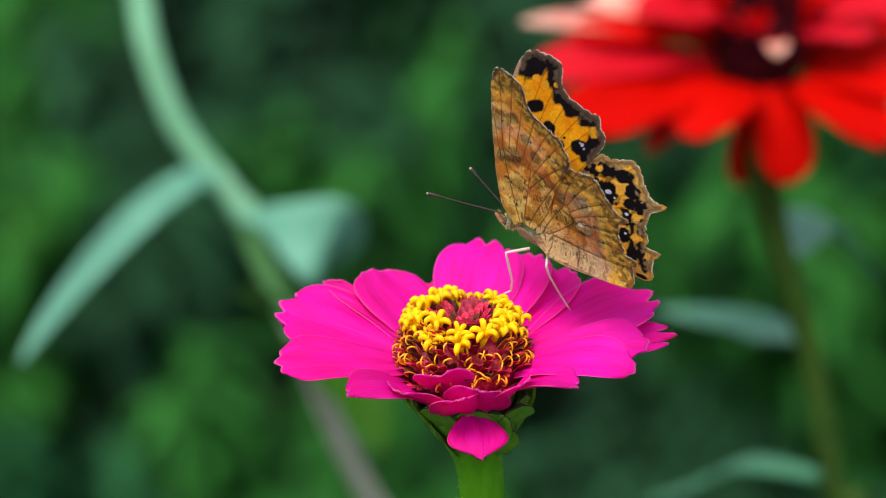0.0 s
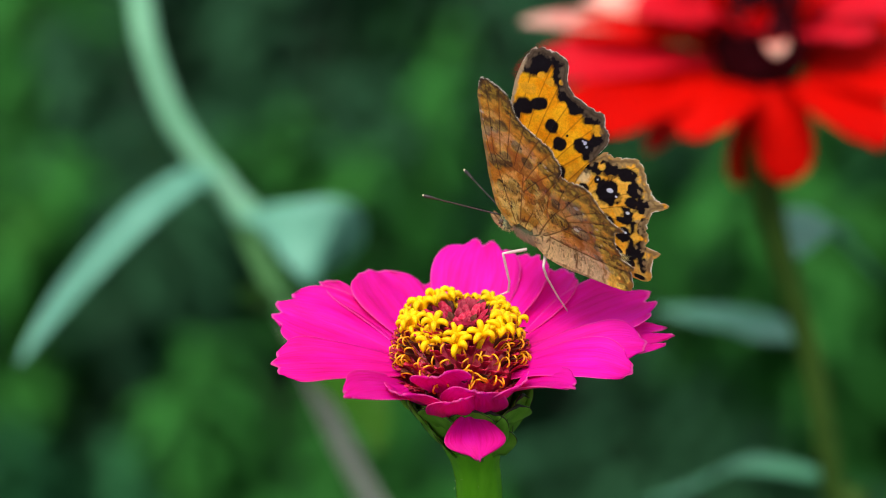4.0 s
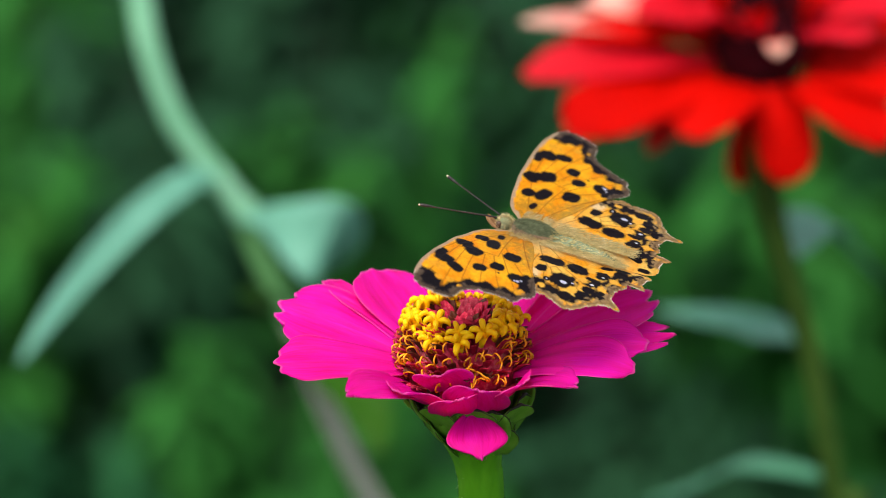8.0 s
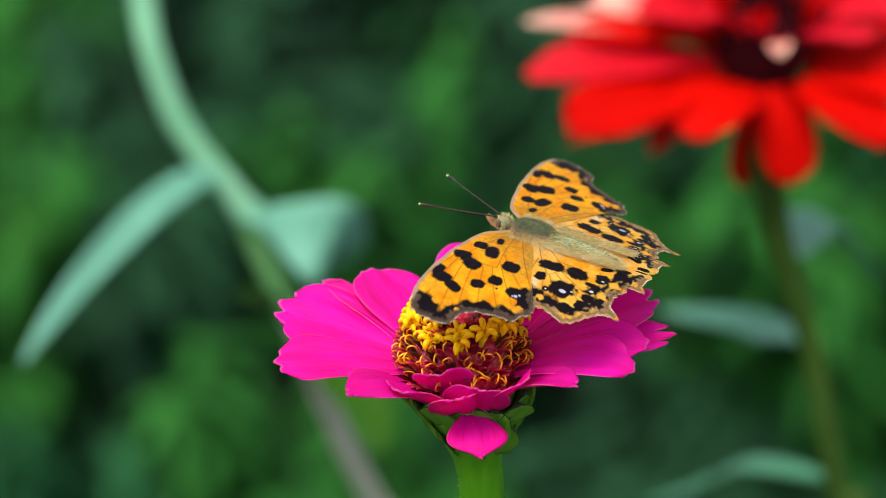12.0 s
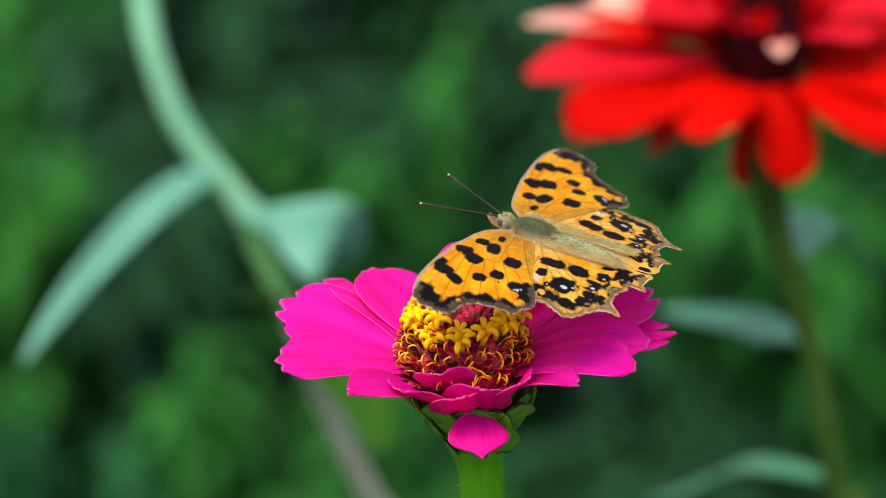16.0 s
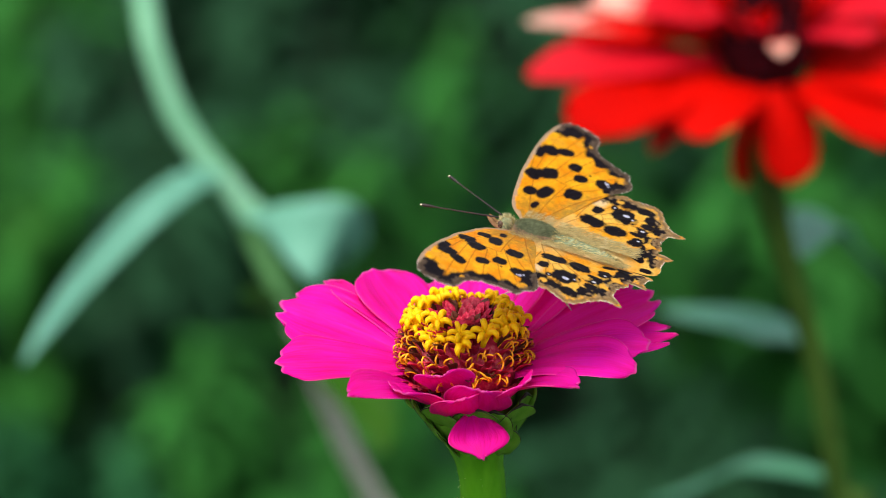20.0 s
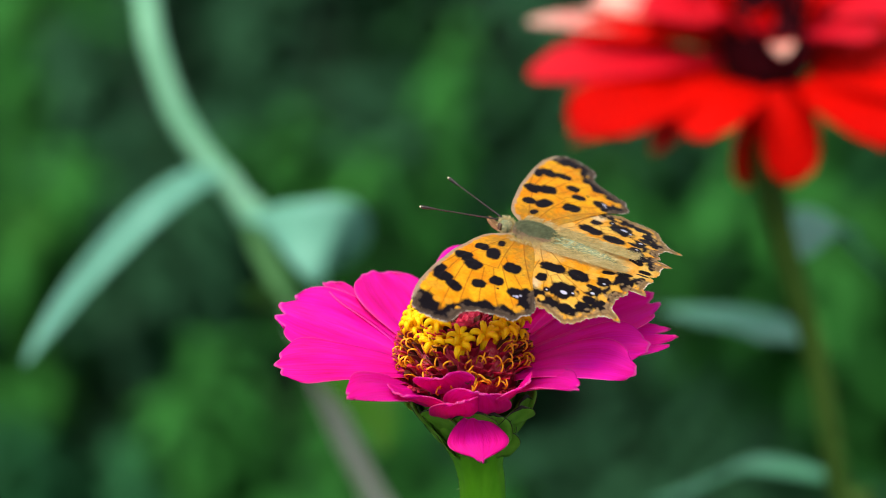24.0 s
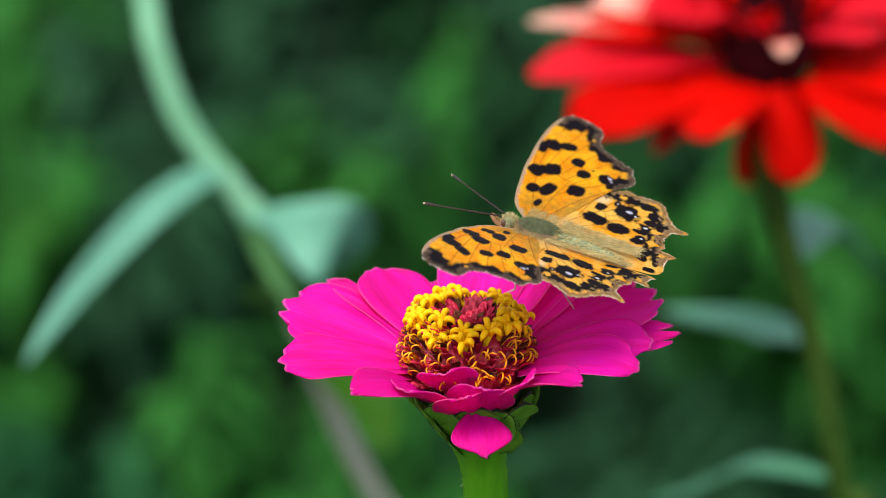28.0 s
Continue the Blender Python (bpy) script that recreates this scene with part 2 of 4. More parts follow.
def shell(grid, thick, taper=True):
    """A thin closed sheet round a grid of points [rows][columns]; returns verts, faces, uvs."""
    g = np.asarray(grid, float)
    nv, nu = g.shape[:2]
    dv, du = np.gradient(g, axis=0), np.gradient(g, axis=1)
    n = np.cross(du, dv)
    n /= np.linalg.norm(n, axis=2, keepdims=True) + 1e-12
    u = np.linspace(-1, 1, nu)[None, :, None]
    t = thick * 0.5 * (np.sqrt(np.clip(1 - 0.85 * u * u, 0.1, 1)) if taper else 1)
    verts = np.concatenate([(g + n * t).reshape(-1, 3), (g - n * t).reshape(-1, 3)])
    k = nv * nu
    faces = []
    for j in range(nv - 1):
        for i in range(nu - 1):
            a = j * nu + i
            faces.append((a, a + 1, a + nu + 1, a + nu))
            faces.append((k + a, k + a + nu, k + a + nu + 1, k + a + 1))
    for j in range(nv - 1):
        a, b = j * nu, j * nu + nu - 1
        faces.append((a, a + nu, k + a + nu, k + a))
        faces.append((b, k + b, k + b + nu, b + nu))
    for i in range(nu - 1):
        a, b = i, (nv - 1) * nu + i
        faces.append((a, k + a, k + a + 1, a + 1))
        faces.append((b, b + 1, k + b + 1, k + b))
    uu, vv = np.meshgrid(np.linspace(0, 1, nu), np.linspace(0, 1, nv))
    uv = np.stack([uu.ravel(), vv.ravel()], 1)
    return verts, faces, np.concatenate([uv, uv])


def spline(points, n):
    """A smooth curve of n points through the given ones."""
    p = np.asarray(points, float)
    q = np.concatenate([[2 * p[0] - p[1]], p, [2 * p[-1] - p[-2]]])
    out = []
    for x in np.linspace(0, len(p) - 1 - 1e-9, n):
        i, t = int(x), x - int(x)
        a, b, c, d = q[i:i + 4]
        out.append(0.5 * (2 * b + (c - a) * t + (2 * a - 5 * b + 4 * c - d) * t * t + (3 * b - a - 3 * c + d) * t ** 3))
    return np.array(out)


def tube(points, radii, sides=8, smooth=None):
    """A round, tapered, closed rod along points."""
    p = spline(points, smooth) if smooth else np.asarray(points, float)
    r = np.interp(np.linspace(0, 1, len(p)), np.linspace(0, 1, len(radii)), radii)
    tan = np.gradient(p, axis=0)
    tan /= np.linalg.norm(tan, axis=1, keepdims=True) + 1e-12
    ref = np.array([0.13, 0.97, 0.21]) if abs(tan[0] @ np.array([0.13, 0.97, 0.21])) < 0.9 else np.array([1.0, 0, 0])
    verts, faces = [], []
    for c, t, q in zip(p, tan, r):
        a = np.cross(t, ref)
        a /= np.linalg.norm(a)
        b = np.cross(t, a)
        ref = np.cross(a, t)
        for k in range(sides):
            w = TAU * k / sides
            verts.append(c + q * (np.cos(w) * a + np.sin(w) * b))
    for j in range(len(p) - 1):
        for k in range(sides):
            a, b = j * sides + k, j * sides + (k + 1) % sides
            faces.append((a, a + sides, b + sides, b))
    n = len(verts)
    verts += [p[0], p[-1]]
    for k in range(sides):
        faces.append((n, k, (k + 1) % sides))
        faces.append((n + 1, n - sides + (k + 1) % sides, n - sides + k))
    return np.array(verts), faces


def ball(c, r, seg=12, rings=8, turn=None):
    """An ellipsoid."""
    verts, faces = [], []
    for j in range(rings + 1):
        a = math.pi * j / rings
        for k in range(seg):
            w = TAU * k / seg
            verts.append((r[0] * math.sin(a) * math.cos(w), r[1] * math.sin(a) * math.sin(w), r[2] * math.cos(a)))
    for j in range(rings):
        for k in range(seg):
            a, b = j * seg + k, j * seg + (k + 1) % seg
            faces.append((a, a + seg, b + seg, b))
    v = np.array(verts)
    if turn is not None:
        v = v @ np.array(turn.to_3x3()).T
    return v + np.asarray(c, float), faces


def unit(v):
    return np.asarray(v, float) / (np.linalg.norm(v) + 1e-12)


def blade(base, tip, width, lift, rng, twist=0.0, cup=0.15, curl=0.0, neck=0.35, notch=0.05, full=0.62, blunt=0.45, ruffle=0.018, nu=15, nv=26, thick=0.3, droop=0.0):
    """A petal's sheet from base to tip in millimetres: lift arches it, cup rolls its sides up, curl bends its tip, notch nibbles its end."""
    base, tip = np.asarray(base, float), np.asarray(tip, float)
    mid = (base + tip) / 2 + np.array([0, 0, lift])
    v = np.linspace(0, 1, nv)[:, None]
    line = (1 - v) ** 2 * base + 2 * v * (1 - v) * mid + v ** 2 * tip
    tan = np.gradient(line, axis=0)
    tan /= np.linalg.norm(tan, axis=1, keepdims=True)
    flat = unit(np.cross(np.array([0, 0, 1.0]), tip - base))
    length = np.linalg.norm(tip - base)
    ph = rng.uniform(0, TAU, 4)
    u = np.linspace(-1, 1, nu)
    grid = np.zeros((nv, nu, 3))
    for j in range(nv):
        s = v[j, 0]
        side = unit(flat - tan[j] * (flat @ tan[j]))
        nor = unit(np.cross(tan[j], side))
        if nor[2] < 0 and droop == 0:
            nor = -nor
        w = twist * (0.45 + 0.55 * s)
        a, b = math.cos(w) * side + math.sin(w) * nor, math.cos(w) * nor - math.sin(w) * side
        grow = neck + (1 - neck) * math.sin(min(s / full, 1) * math.pi / 2)
        shut = 1 if s < full else blunt + (1 - blunt) * math.cos((s - full) / (1 - full) * math.pi / 2) ** (0.7 if blunt > 0.2 else 1.0)
        half = width / 2 * grow * shut
        for i in range(nu):
            x = u[i]
            back = length * s ** 6 * (0.10 * x * x + notch * (0.5 + 0.5 * math.sin(9 * x + ph[0])) * (0.4 + 0.6 * math.sin(4 * x + ph[1]) ** 2))
            up = cup * half * x * x * (0.3 + 0.7 * s) + curl * length * max(0, s - 0.6) ** 2
            up += ruffle * width * s * math.sin(5 * x + ph[2] + 2.5 * s) * abs(x) + 0.022 * width * math.sin(8 * x + ph[1]) * (1 - 0.65 * s)
            grid[j, i] = line[j] + a * half * x * (1 + 0.05 * math.sin(7 * s + ph[3])) + b * up - tan[j] * back
    return shell(grid * MM, thick * MM)


def leaf_sheet(points, width, rng, fold=0.25, nu=9, nv=18, thick=0.5, peak=0.4, twist=None):
    """A lance-shaped leaf along a curve (millimetres) with a pressed-in midrib."""
    line = spline(points, nv)
    tan = np.gradient(line, axis=0)
    tan /= np.linalg.norm(tan, axis=1, keepdims=True) + 1e-12
    up = np.array([0, -0.25, 1.0]) if twist is None else np.asarray(twist, float)
    grid = np.zeros((nv, nu, 3))
    for j in range(nv):
        s = j / (nv - 1)
        side = unit(np.cross(tan[j], up))
        nor = np.cross(side, tan[j])
        half = width / 2 * (0.06 + (math.sin(math.pi * s ** (math.log(0.5) / math.log(peak))) ** 0.8 if 0 < s < 1 else 0))
        for i in range(nu):
            x = -1 + 2 * i / (nu - 1)
            grid[j, i] = line[j] + side * half * x + nor * (fold * half * abs(x) + 0.04 * width * math.sin(9 * s + 3 * x) * abs(x))
    return shell(grid * MM, thick * MM)


# ---- ground ----
def make_ground():
    rng = np.random.default_rng(2)
    xs = np.concatenate([[-300, -60, -15, -5], np.linspace(-2, 2, 33), [5, 15, 60, 300]])
    ys = np.concatenate([[-300, -60, -15, -5], np.linspace(-2, 4, 41), [8, 20, 60, 300]])
    verts = []
    for y in ys:
        for x in xs:
            near = abs(x) < 2.5 and -2.5 < y < 4.5
            z = 0.02 * noise.noise((x * 3, y * 3, 0)) + 0.008 * rng.normal() if near else 0.0
            verts.append((x, y, DEEP + (min(z, 0.0) if x * x + y * y < 0.02 else z)))
    n = len(xs)
    faces = [(j * n + i, j * n + i + 1, (j + 1) * n + i + 1, (j + 1) * n + i) for j in range(len(ys) - 1) for i in range(n - 1)]
    tagged(part("ground", mesh_of("ground", verts, faces), SOIL), "dark bare garden soil under the flower bed", "ground", kind="structure")


make_ground()


# ---- the pink zinnia ----
HEAD = (0, 0, 0.55)


def dome(r, h, a, up):
    """A point of the seed head's dome: up 0 at the rim, 1 at the crown, which is sunk a little."""
    q = r * math.cos(up * math.pi / 2 * 0.97) ** 0.8
    return np.array([q * math.cos(a), q * math.sin(a), h * math.sin(min(up * 1.25, 1) * math.pi / 2) - 1.6 * max(0, up - 0.72) / 0.28])


def floret_mesh(name, rng):
    """A small tube that opens into five fleshy, finger-like lobes, upright at first and curled over at their ends."""
    pieces = [tube([(0, 0, -3.4 * MM), (0, 0, -1.4 * MM), (0, 0, 0.1 * MM)], [0.38 * MM, 0.48 * MM, 0.72 * MM], 7)]
    for k in range(5):
        a = TAU * k / 5 + rng.normal(0, 0.16)
        ln = rng.uniform(0.9, 1.5)
        d = np.array([math.cos(a), math.sin(a), 0])
        rise = rng.uniform(0.9, 1.5)
        pts = [d * 0.3 + (0, 0, -0.3), d * 0.55 + (0, 0, 0.6 * rise), d * (0.6 + 0.4 * ln) + (0, 0, rise), d * (0.6 + 0.85 * ln) + (0, 0, rise - 0.15), d * (0.6 + 1.1 * ln) + (0, 0, rise - 0.75)]
        pieces.append(tube(np.array(pts) * MM, [0.28 * MM, 0.40 * MM, 0.45 * MM, 0.40 * MM, 0.10 * MM], 7, 10))
    return joined(name, pieces)


def stigma_mesh(name, rng):
    """A thread that rises and rolls over into a hook."""
    pts = [(0, 0, -0.8), (0.05, 0, 0.5)]
    for k in range(7):
        w = math.pi * (1.0 - k / 6 * rng.uniform(1.1, 1.35))
        pts.append((0.75 + 0.7 * math.cos(w), 0.05 * k, 0.75 + 0.75 * math.sin(w)))
    return joined(name, [tube(np.array(pts) * MM, [0.1 * MM, 0.13 * MM, 0.15 * MM, 0.12 * MM], 6, 16)])


def palea_mesh(name, rng):
    """A narrow folded scale that stands between the florets."""
    pts = [(0, 0, -1.0), (0.05, 0, 0.7), (0.25, 0, 2.0), (0.6, 0.02, 2.7)]
    return joined(name, [leaf_sheet(pts, 1.5, rng, 0.5, 5, 7, 0.12, 0.45, twist=(-1, 0, 0.3))])


def bloom_frame(p, out, roll):
    z = Vector(unit(out))
    x = Vector((-p[1], p[0], 0.001)).normalized().cross(z)
    x.normalize()
    y = z.cross(x)
    m = Matrix((x, y, z)).transposed().to_4x4()
    return Matrix.Translation(Vector(p) * MM) @ m @ Matrix.Rotation(roll, 4, "Z")


# azimuth of the base, tip (mm), width, arch, twist, cup, curl, notch, neck, height of the base
PETALS = [
    (164, (-27.9, 8.6, 5.9), 14.5, 1.2, -0.35, 0.12, 0.0, 0.08, 0.5),
    (190, (-27.6, -4.6, 2.5), 9.5, 0.9, -0.45, 0.14, -0.2, 0.06, 0.5),
    (128, (-14.0, 18.8, 7.7), 12.6, 1.2, 0.15, 0.16, 0.1, 0.04, 0.4),
    (148, (-21.2, 15.8, 6.4), 4.2, 1.6, -0.1, 0.55, 0.3, 0.04, 0.6),
    (140, (-16.0, 14.0, 1.8), 9.0, 0.4, -0.3, 0.2, 0.0, 0.04, 0.6),
    (86, (3.7, 24.0, 11.3), 13.5, 0.8, 0.05, 0.16, -0.1, 0.07, 0.34),
    (104, (-4.0, 22.5, 4.6), 10.0, 0.8, 0.0, 0.1, 0.0, 0.05, 0.5),
    (64, (11.8, 21.2, 9.8), 9.6, 0.5, 0.0, 0.34, -0.1, 0.05, 0.28),
    (48, (16.8, 19.2, 8.0), 9.6, 0.3, 0.1, 0.34, -0.1, 0.05, 0.28),
    (19, (29.2, 9.8, 7.4), 15.5, 0.5, 0.22, 0.26, -0.12, 0.09, 0.28),
    (3, (31.8, 3.4, 4.2), 9.5, 0.8, 0.35, 0.12, -0.2, 0.16, 0.6),
    (352, (27.4, -2.6, 4.8), 8.0, 1.8, 0.55, 0.30, -0.3, 0.05, 0.6),
    (342, (25.0, -8.6, 3.5), 8.5, 2.4, 0.45, 0.22, -0.5, 0.03, 0.6),
    (322, (16.4, -13.6, 2.6), 9.0, 1.2, 0.1, 0.3, -0.3, 0.08, 0.6, -1.8),
    (306, (9.0, -13.6, 3.6), 8.6, -0.8, 0.5, 0.3, -0.3, 0.08, 0.7, -3.4),
    (281, (2.4, -16.0, 2.9), 9.6, -1.0, -0.25, 0.35, -0.2, 0.09, 0.75, -4.0),
    (268, (-0.6, -16.8, 1.8), 9.5, -1.0, 0.3, 0.3, -0.2, 0.08, 0.75, -4.4),
    (254, (-3.6, -13.8, 3.5), 8.8, 1.4, 0.25, 0.3, 0.2, 0.04, 0.6, -1.0),
    (238, (-9.4, -15.2, 2.6), 9.5, -0.6, -0.1, 0.3, -0.3, 0.06, 0.7, -3.4),
    (224, (-16.6, -15.4, 2.0), 9.5, 1.4, -0.25, 0.2, -0.3, 0.07, 0.6, -2.0),
]


def make_zinnia():
    rng = np.random.default_rng(11)
    z = thing("zinnia", pose(0, 0, 0), "bright magenta zinnia in full bloom on a thick green stem", "flower", "zinnias in the bed")
    head = pose(*HEAD)
    pts = [(22, 16, -1130), (18, 13, -800), (9, 6, -400), (5, 2, -200), (4.4, 0.5, -70), (3.1, 0, -24), (2.5, 0, -16), (2.0, 0, -12)]
    v, f = tube(np.array(pts) * MM, [5.0 * MM, 4.6 * MM, 4.2 * MM, 3.8 * MM, 3.6 * MM, 3.4 * MM, 3.5 * MM, 4.6 * MM], 64, 60)
    rings = v[:-2].reshape(60, 64, 3)
    mid = rings.mean(axis=1, keepdims=True)
    w = np.linspace(0, TAU, 64, endpoint=False)
    rib = 0.045 * np.abs(np.sin(4.5 * w)) ** 0.6 + 0.02 * np.sin(3 * w + 1)
    v[:-2] = (mid + (rings - mid) * (0.97 + rib)[None, :, None]).reshape(-1, 3)
    part("stem", joined("stem", [(v, f)]), STEM, z, "ribbed fresh green stem", head)
    hair = []
    for k in range(260):
        a, h = rng.uniform(0, TAU), rng.uniform(-40, -9)
        r = 3.45
        c = np.array([2.6 - (h + 22) * 0.02, 0, h]) + r * np.array([math.cos(a), math.sin(a), 0])
        d = np.array([math.cos(a), math.sin(a), rng.uniform(-0.3, 0.5)])
        hair.append(tube(np.array([c, c + d * rng.uniform(0.12, 0.3)]) * MM, [0.03 * MM, 0.01 * MM], 3))
    tagged(part("stem_hair", joined("stem_hair", hair), CREAM, z, "short pale hairs on the stem", head), kind="stuff")
    # the green cup of overlapping, dark-edged bracts
    cup = part("involucre", joined("involucre", [tube(np.array([(2.3, 0, -14.5), (2.1, 0, -12.5), (1.6, 0, -9), (0.8, 0, -5), (0.3, 0, -2.6)]) * MM, [3.5 * MM, 4.0 * MM, 5.6 * MM, 7.4 * MM, 7.7 * MM], 28, 14)]), BRACT, z, "green cup of overlapping bracts", head)
    for row, (count, r0, h0, r1, h1, w) in enumerate(((7, 3.9, -13.2, 6.9, -7.4, 6.4), (8, 5.2, -10.6, 8.8, -3.4, 7.0), (9, 7.0, -7.4, 9.9, -3.0, 7.2))):
        for k in range(count):
            a = TAU * (k + 0.5 * row) / count + rng.normal(0, 0.06)
            d = np.array([math.cos(a), math.sin(a), 0])
            off = np.array([1.6 - 0.15 * (h0 + 9), 0, 0])
            tip = d * (r1 + rng.normal(0, 0.25)) + (0, 0, h1 + rng.normal(0, 0.4)) + off * 0.5
            sheet = blade(d * r0 + (0, 0, h0) + off, tip, w, -0.8, rng, cup=-0.18, neck=0.7, notch=0.02, full=0.5, blunt=0.5, nu=9, nv=10, thick=0.35, droop=1)
            b = part("bract", joined("bract", [sheet]), BRACT, cup)
            v = sheet[0][:90].reshape(10, 9, 3)
            edge = np.concatenate([v[5:, 0], v[-1, 1:-1], v[5:, -1][::-1]])
            part("bract_edge", joined("bract_edge", [tube(edge, [0.04 * MM, 0.10 * MM, 0.32 * MM, 0.08 * MM, 0.04 * MM], 5)]), DARKRIM, b, "blackish dry edge")
    # ray petals
    sheets = []
    for az, tip, width, arch, twist, cp, curl, notch, neck, *low in PETALS:
        a = radians(az)
        base = np.array([8.4 * math.cos(a), 8.4 * math.sin(a), low[0] if low else 0.2])
        sheets.append(blade(base, tip, width, arch, rng, twist, cp, curl, neck, notch, 0.42 if low else 0.70, 0.3 if low else 0.58))
        part("petal", joined("petal", [sheets[-1]]), PINK, z, "", head)
    droop = blade((1.4, -8.6, -4.4), (2.7, -16.1, -8.3), 8.9, 0.9, rng, 0.0, -0.10, -0.2, 0.28, 0.05, 0.55, 0.12, droop=1)
    part("petal", joined("petal", [droop]), PINK, z, "small magenta petal that hangs down in front", head)
    # the seed head
    core = part("seed_head", joined("seed_head", [tube([(0, 0, -3.5 * MM)] + [dome(8.1, 6.6, 0, u) * (0, 0, MM) for u in np.linspace(0, 1, 12)], [7.9 * MM] + [8.1 * MM * max(0.05, math.cos(u * math.pi / 2 * 0.97) ** 0.8) for u in np.linspace(0, 1, 12)], 30)]), CHAFF, z, "domed seed head of dark red chaff", head)
    kinds = [palea_mesh("palea", rng) for _ in range(4)]
    for i, m in enumerate(kinds):
        m.materials.append(CHAFF if i < 3 else BROWN)
    for k in range(296):
        up = max((k - 44.5) / 252, 0) ** 1.35
        a = k * 2.39996 + rng.normal(0, 0.1)
        p = dome(8.3, 6.8, a, up * 0.97) - (0, 0, 2.0 if k < 45 else 2.2 * max(0.0, up - 0.45))
        out = np.array([math.cos(a) * (1 - up) * 0.8, math.sin(a) * (1 - up) * 0.8, 0.7 + 0.4 * up])
        part("palea", kinds[rng.integers(4)], None, core, "", bloom_frame(p, out, 0))
    kinds = [stigma_mesh("stigma", rng) for _ in range(4)]
    for k in range(150):
        up = rng.uniform(0.02, 0.56)
        a = rng.uniform(0, TAU)
        p = dome(8.9, 7.0, a, up)
        out = np.array([math.cos(a) * rng.uniform(0.3, 1.2), math.sin(a) * rng.uniform(0.3, 1.2), 0.6 + up])
        part("stigma", kinds[k % 4], ORANGE, core, "", bloom_frame(p, out, rng.uniform(-1.3, 1.3)))
    kinds = [floret_mesh("floret", rng) for _ in range(5)]
    for count, r, h, lean in ((20, 7.5, 6.5, 0.45), (13, 6.2, 7.5, 0.15)):
        for k in range(count):
            a = TAU * k / count + rng.normal(0, 0.12) + 0.1 * count
            if count == 13 and 4.1 < a % TAU < 5.3:
                continue
            q = r + rng.normal(0, 0.4)
            p = np.array([q * math.cos(a), q * math.sin(a), h + rng.normal(0, 0.5)])
            out = np.array([math.cos(a) * lean, math.sin(a) * lean, 1.0])
            part("floret", kinds[rng.integers(5)], YELLOW, core, "", bloom_frame(p, out, rng.uniform(0, TAU)) @ Matrix.Scale(rng.uniform(0.86, 1.2), 4))
    # crumbs of pollen and dew on the petals
    for k, j, i in ((0, 17, 5), (0, 18, 5), (2, 22, 6), (2, 21, 11), (2, 19, 12), (13, 20, 8), (9, 20, 4), (5, 22, 9)):
        spot = sheets[k][0][j * 15 + i] + (0, 0, 0.08 * MM)
        part("pollen_grain", joined("pollen_grain", [ball(spot, (0.2 * MM, 0.13 * MM, 0.1 * MM), 8, 6)]), CREAM, z, "white grain", head)
    return z


zinnia = make_zinnia()


# ---- the butterfly ----
FORE = [(4.2, 0.4), (6.7, 2.6), (7.6, 4.5), (8.2, 6.7), (8.9, 9.9), (9.3, 12.8), (9.65, 16.1), (9.8, 19.6), (9.7, 22.1), (9.1, 24.6), (8.0, 26.2), (6.1, 26.4), (4.3, 26.2), (2.9, 25.6), (2.3, 24.3), (2.0, 22.8), (0.6, 21.4), (-1.1, 20.7), (-3.4, 20.1), (-4.7, 19.8), (-5.3, 18.5), (-6.3, 17.2), (-6.4, 15.9), (-5.4, 13.9), (-4.1, 11.6), (-3.0, 9.0), (-2.0, 6.0), (-0.6, 3.0), (0.8, 1.0)]
HIND = [(0.2, 0.6), (0.1, 4.5), (-1.0, 8.2), (-2.6, 10.6), (-4.1, 12.5), (-5.5, 14.0), (-6.4, 14.8), (-7.9, 14.5), (-10.0, 15.0), (-11.4, 15.2), (-12.7, 14.2), (-13.8, 12.5), (-15.0, 11.3), (-15.9, 10.7), (-17.9, 10.4), (-17.3, 9.6), (-16.1, 8.9), (-15.7, 7.5), (-15.9, 6.0), (-16.6, 4.7), (-16.3, 3.9), (-18.9, 3.5), (-18.1, 2.2), (-18.4, -0.4), (-17.3, -1.4), (-14.9, -1.6), (-10.7, -1.9), (-6.0, -2.1), (-2.6, -1.7), (0.2, -0.9), (1.2, -0.2)]
BLACK = np.array((0.008, 0.005, 0.008))
# spots: place, half length, half width (mm), turn (degrees from the wing's length)
FORE_SPOTS = [(7.2, 10.9, 1.3, 1.05, 20), (6.1, 11.6, 1.2, 0.9, -30), (5.1, 12.2, 1.3, 1.3, -30), (3.8, 7.8, 1.05, 1.5, 20), (5.9, 7.0, 1.0, 0.95, 0), (3.9, 4.4, 0.55, 0.85, 10), (-0.1, 9.6, 1.3, 1.2, 0), (0.6, 13.7, 1.05, 0.95, 0), (2.5, 15.9, 1.0, 0.95, 0), (-2.8, 14.6, 1.35, 1.1, 0), (7.5, 17.5, 1.4, 1.15, 0), (5.4, 18.4, 1.3, 0.95, -20), (8.6, 16.2, 0.8, 1.2, 0), (-0.2, 15.3, 0.2, 0.2, 0)]
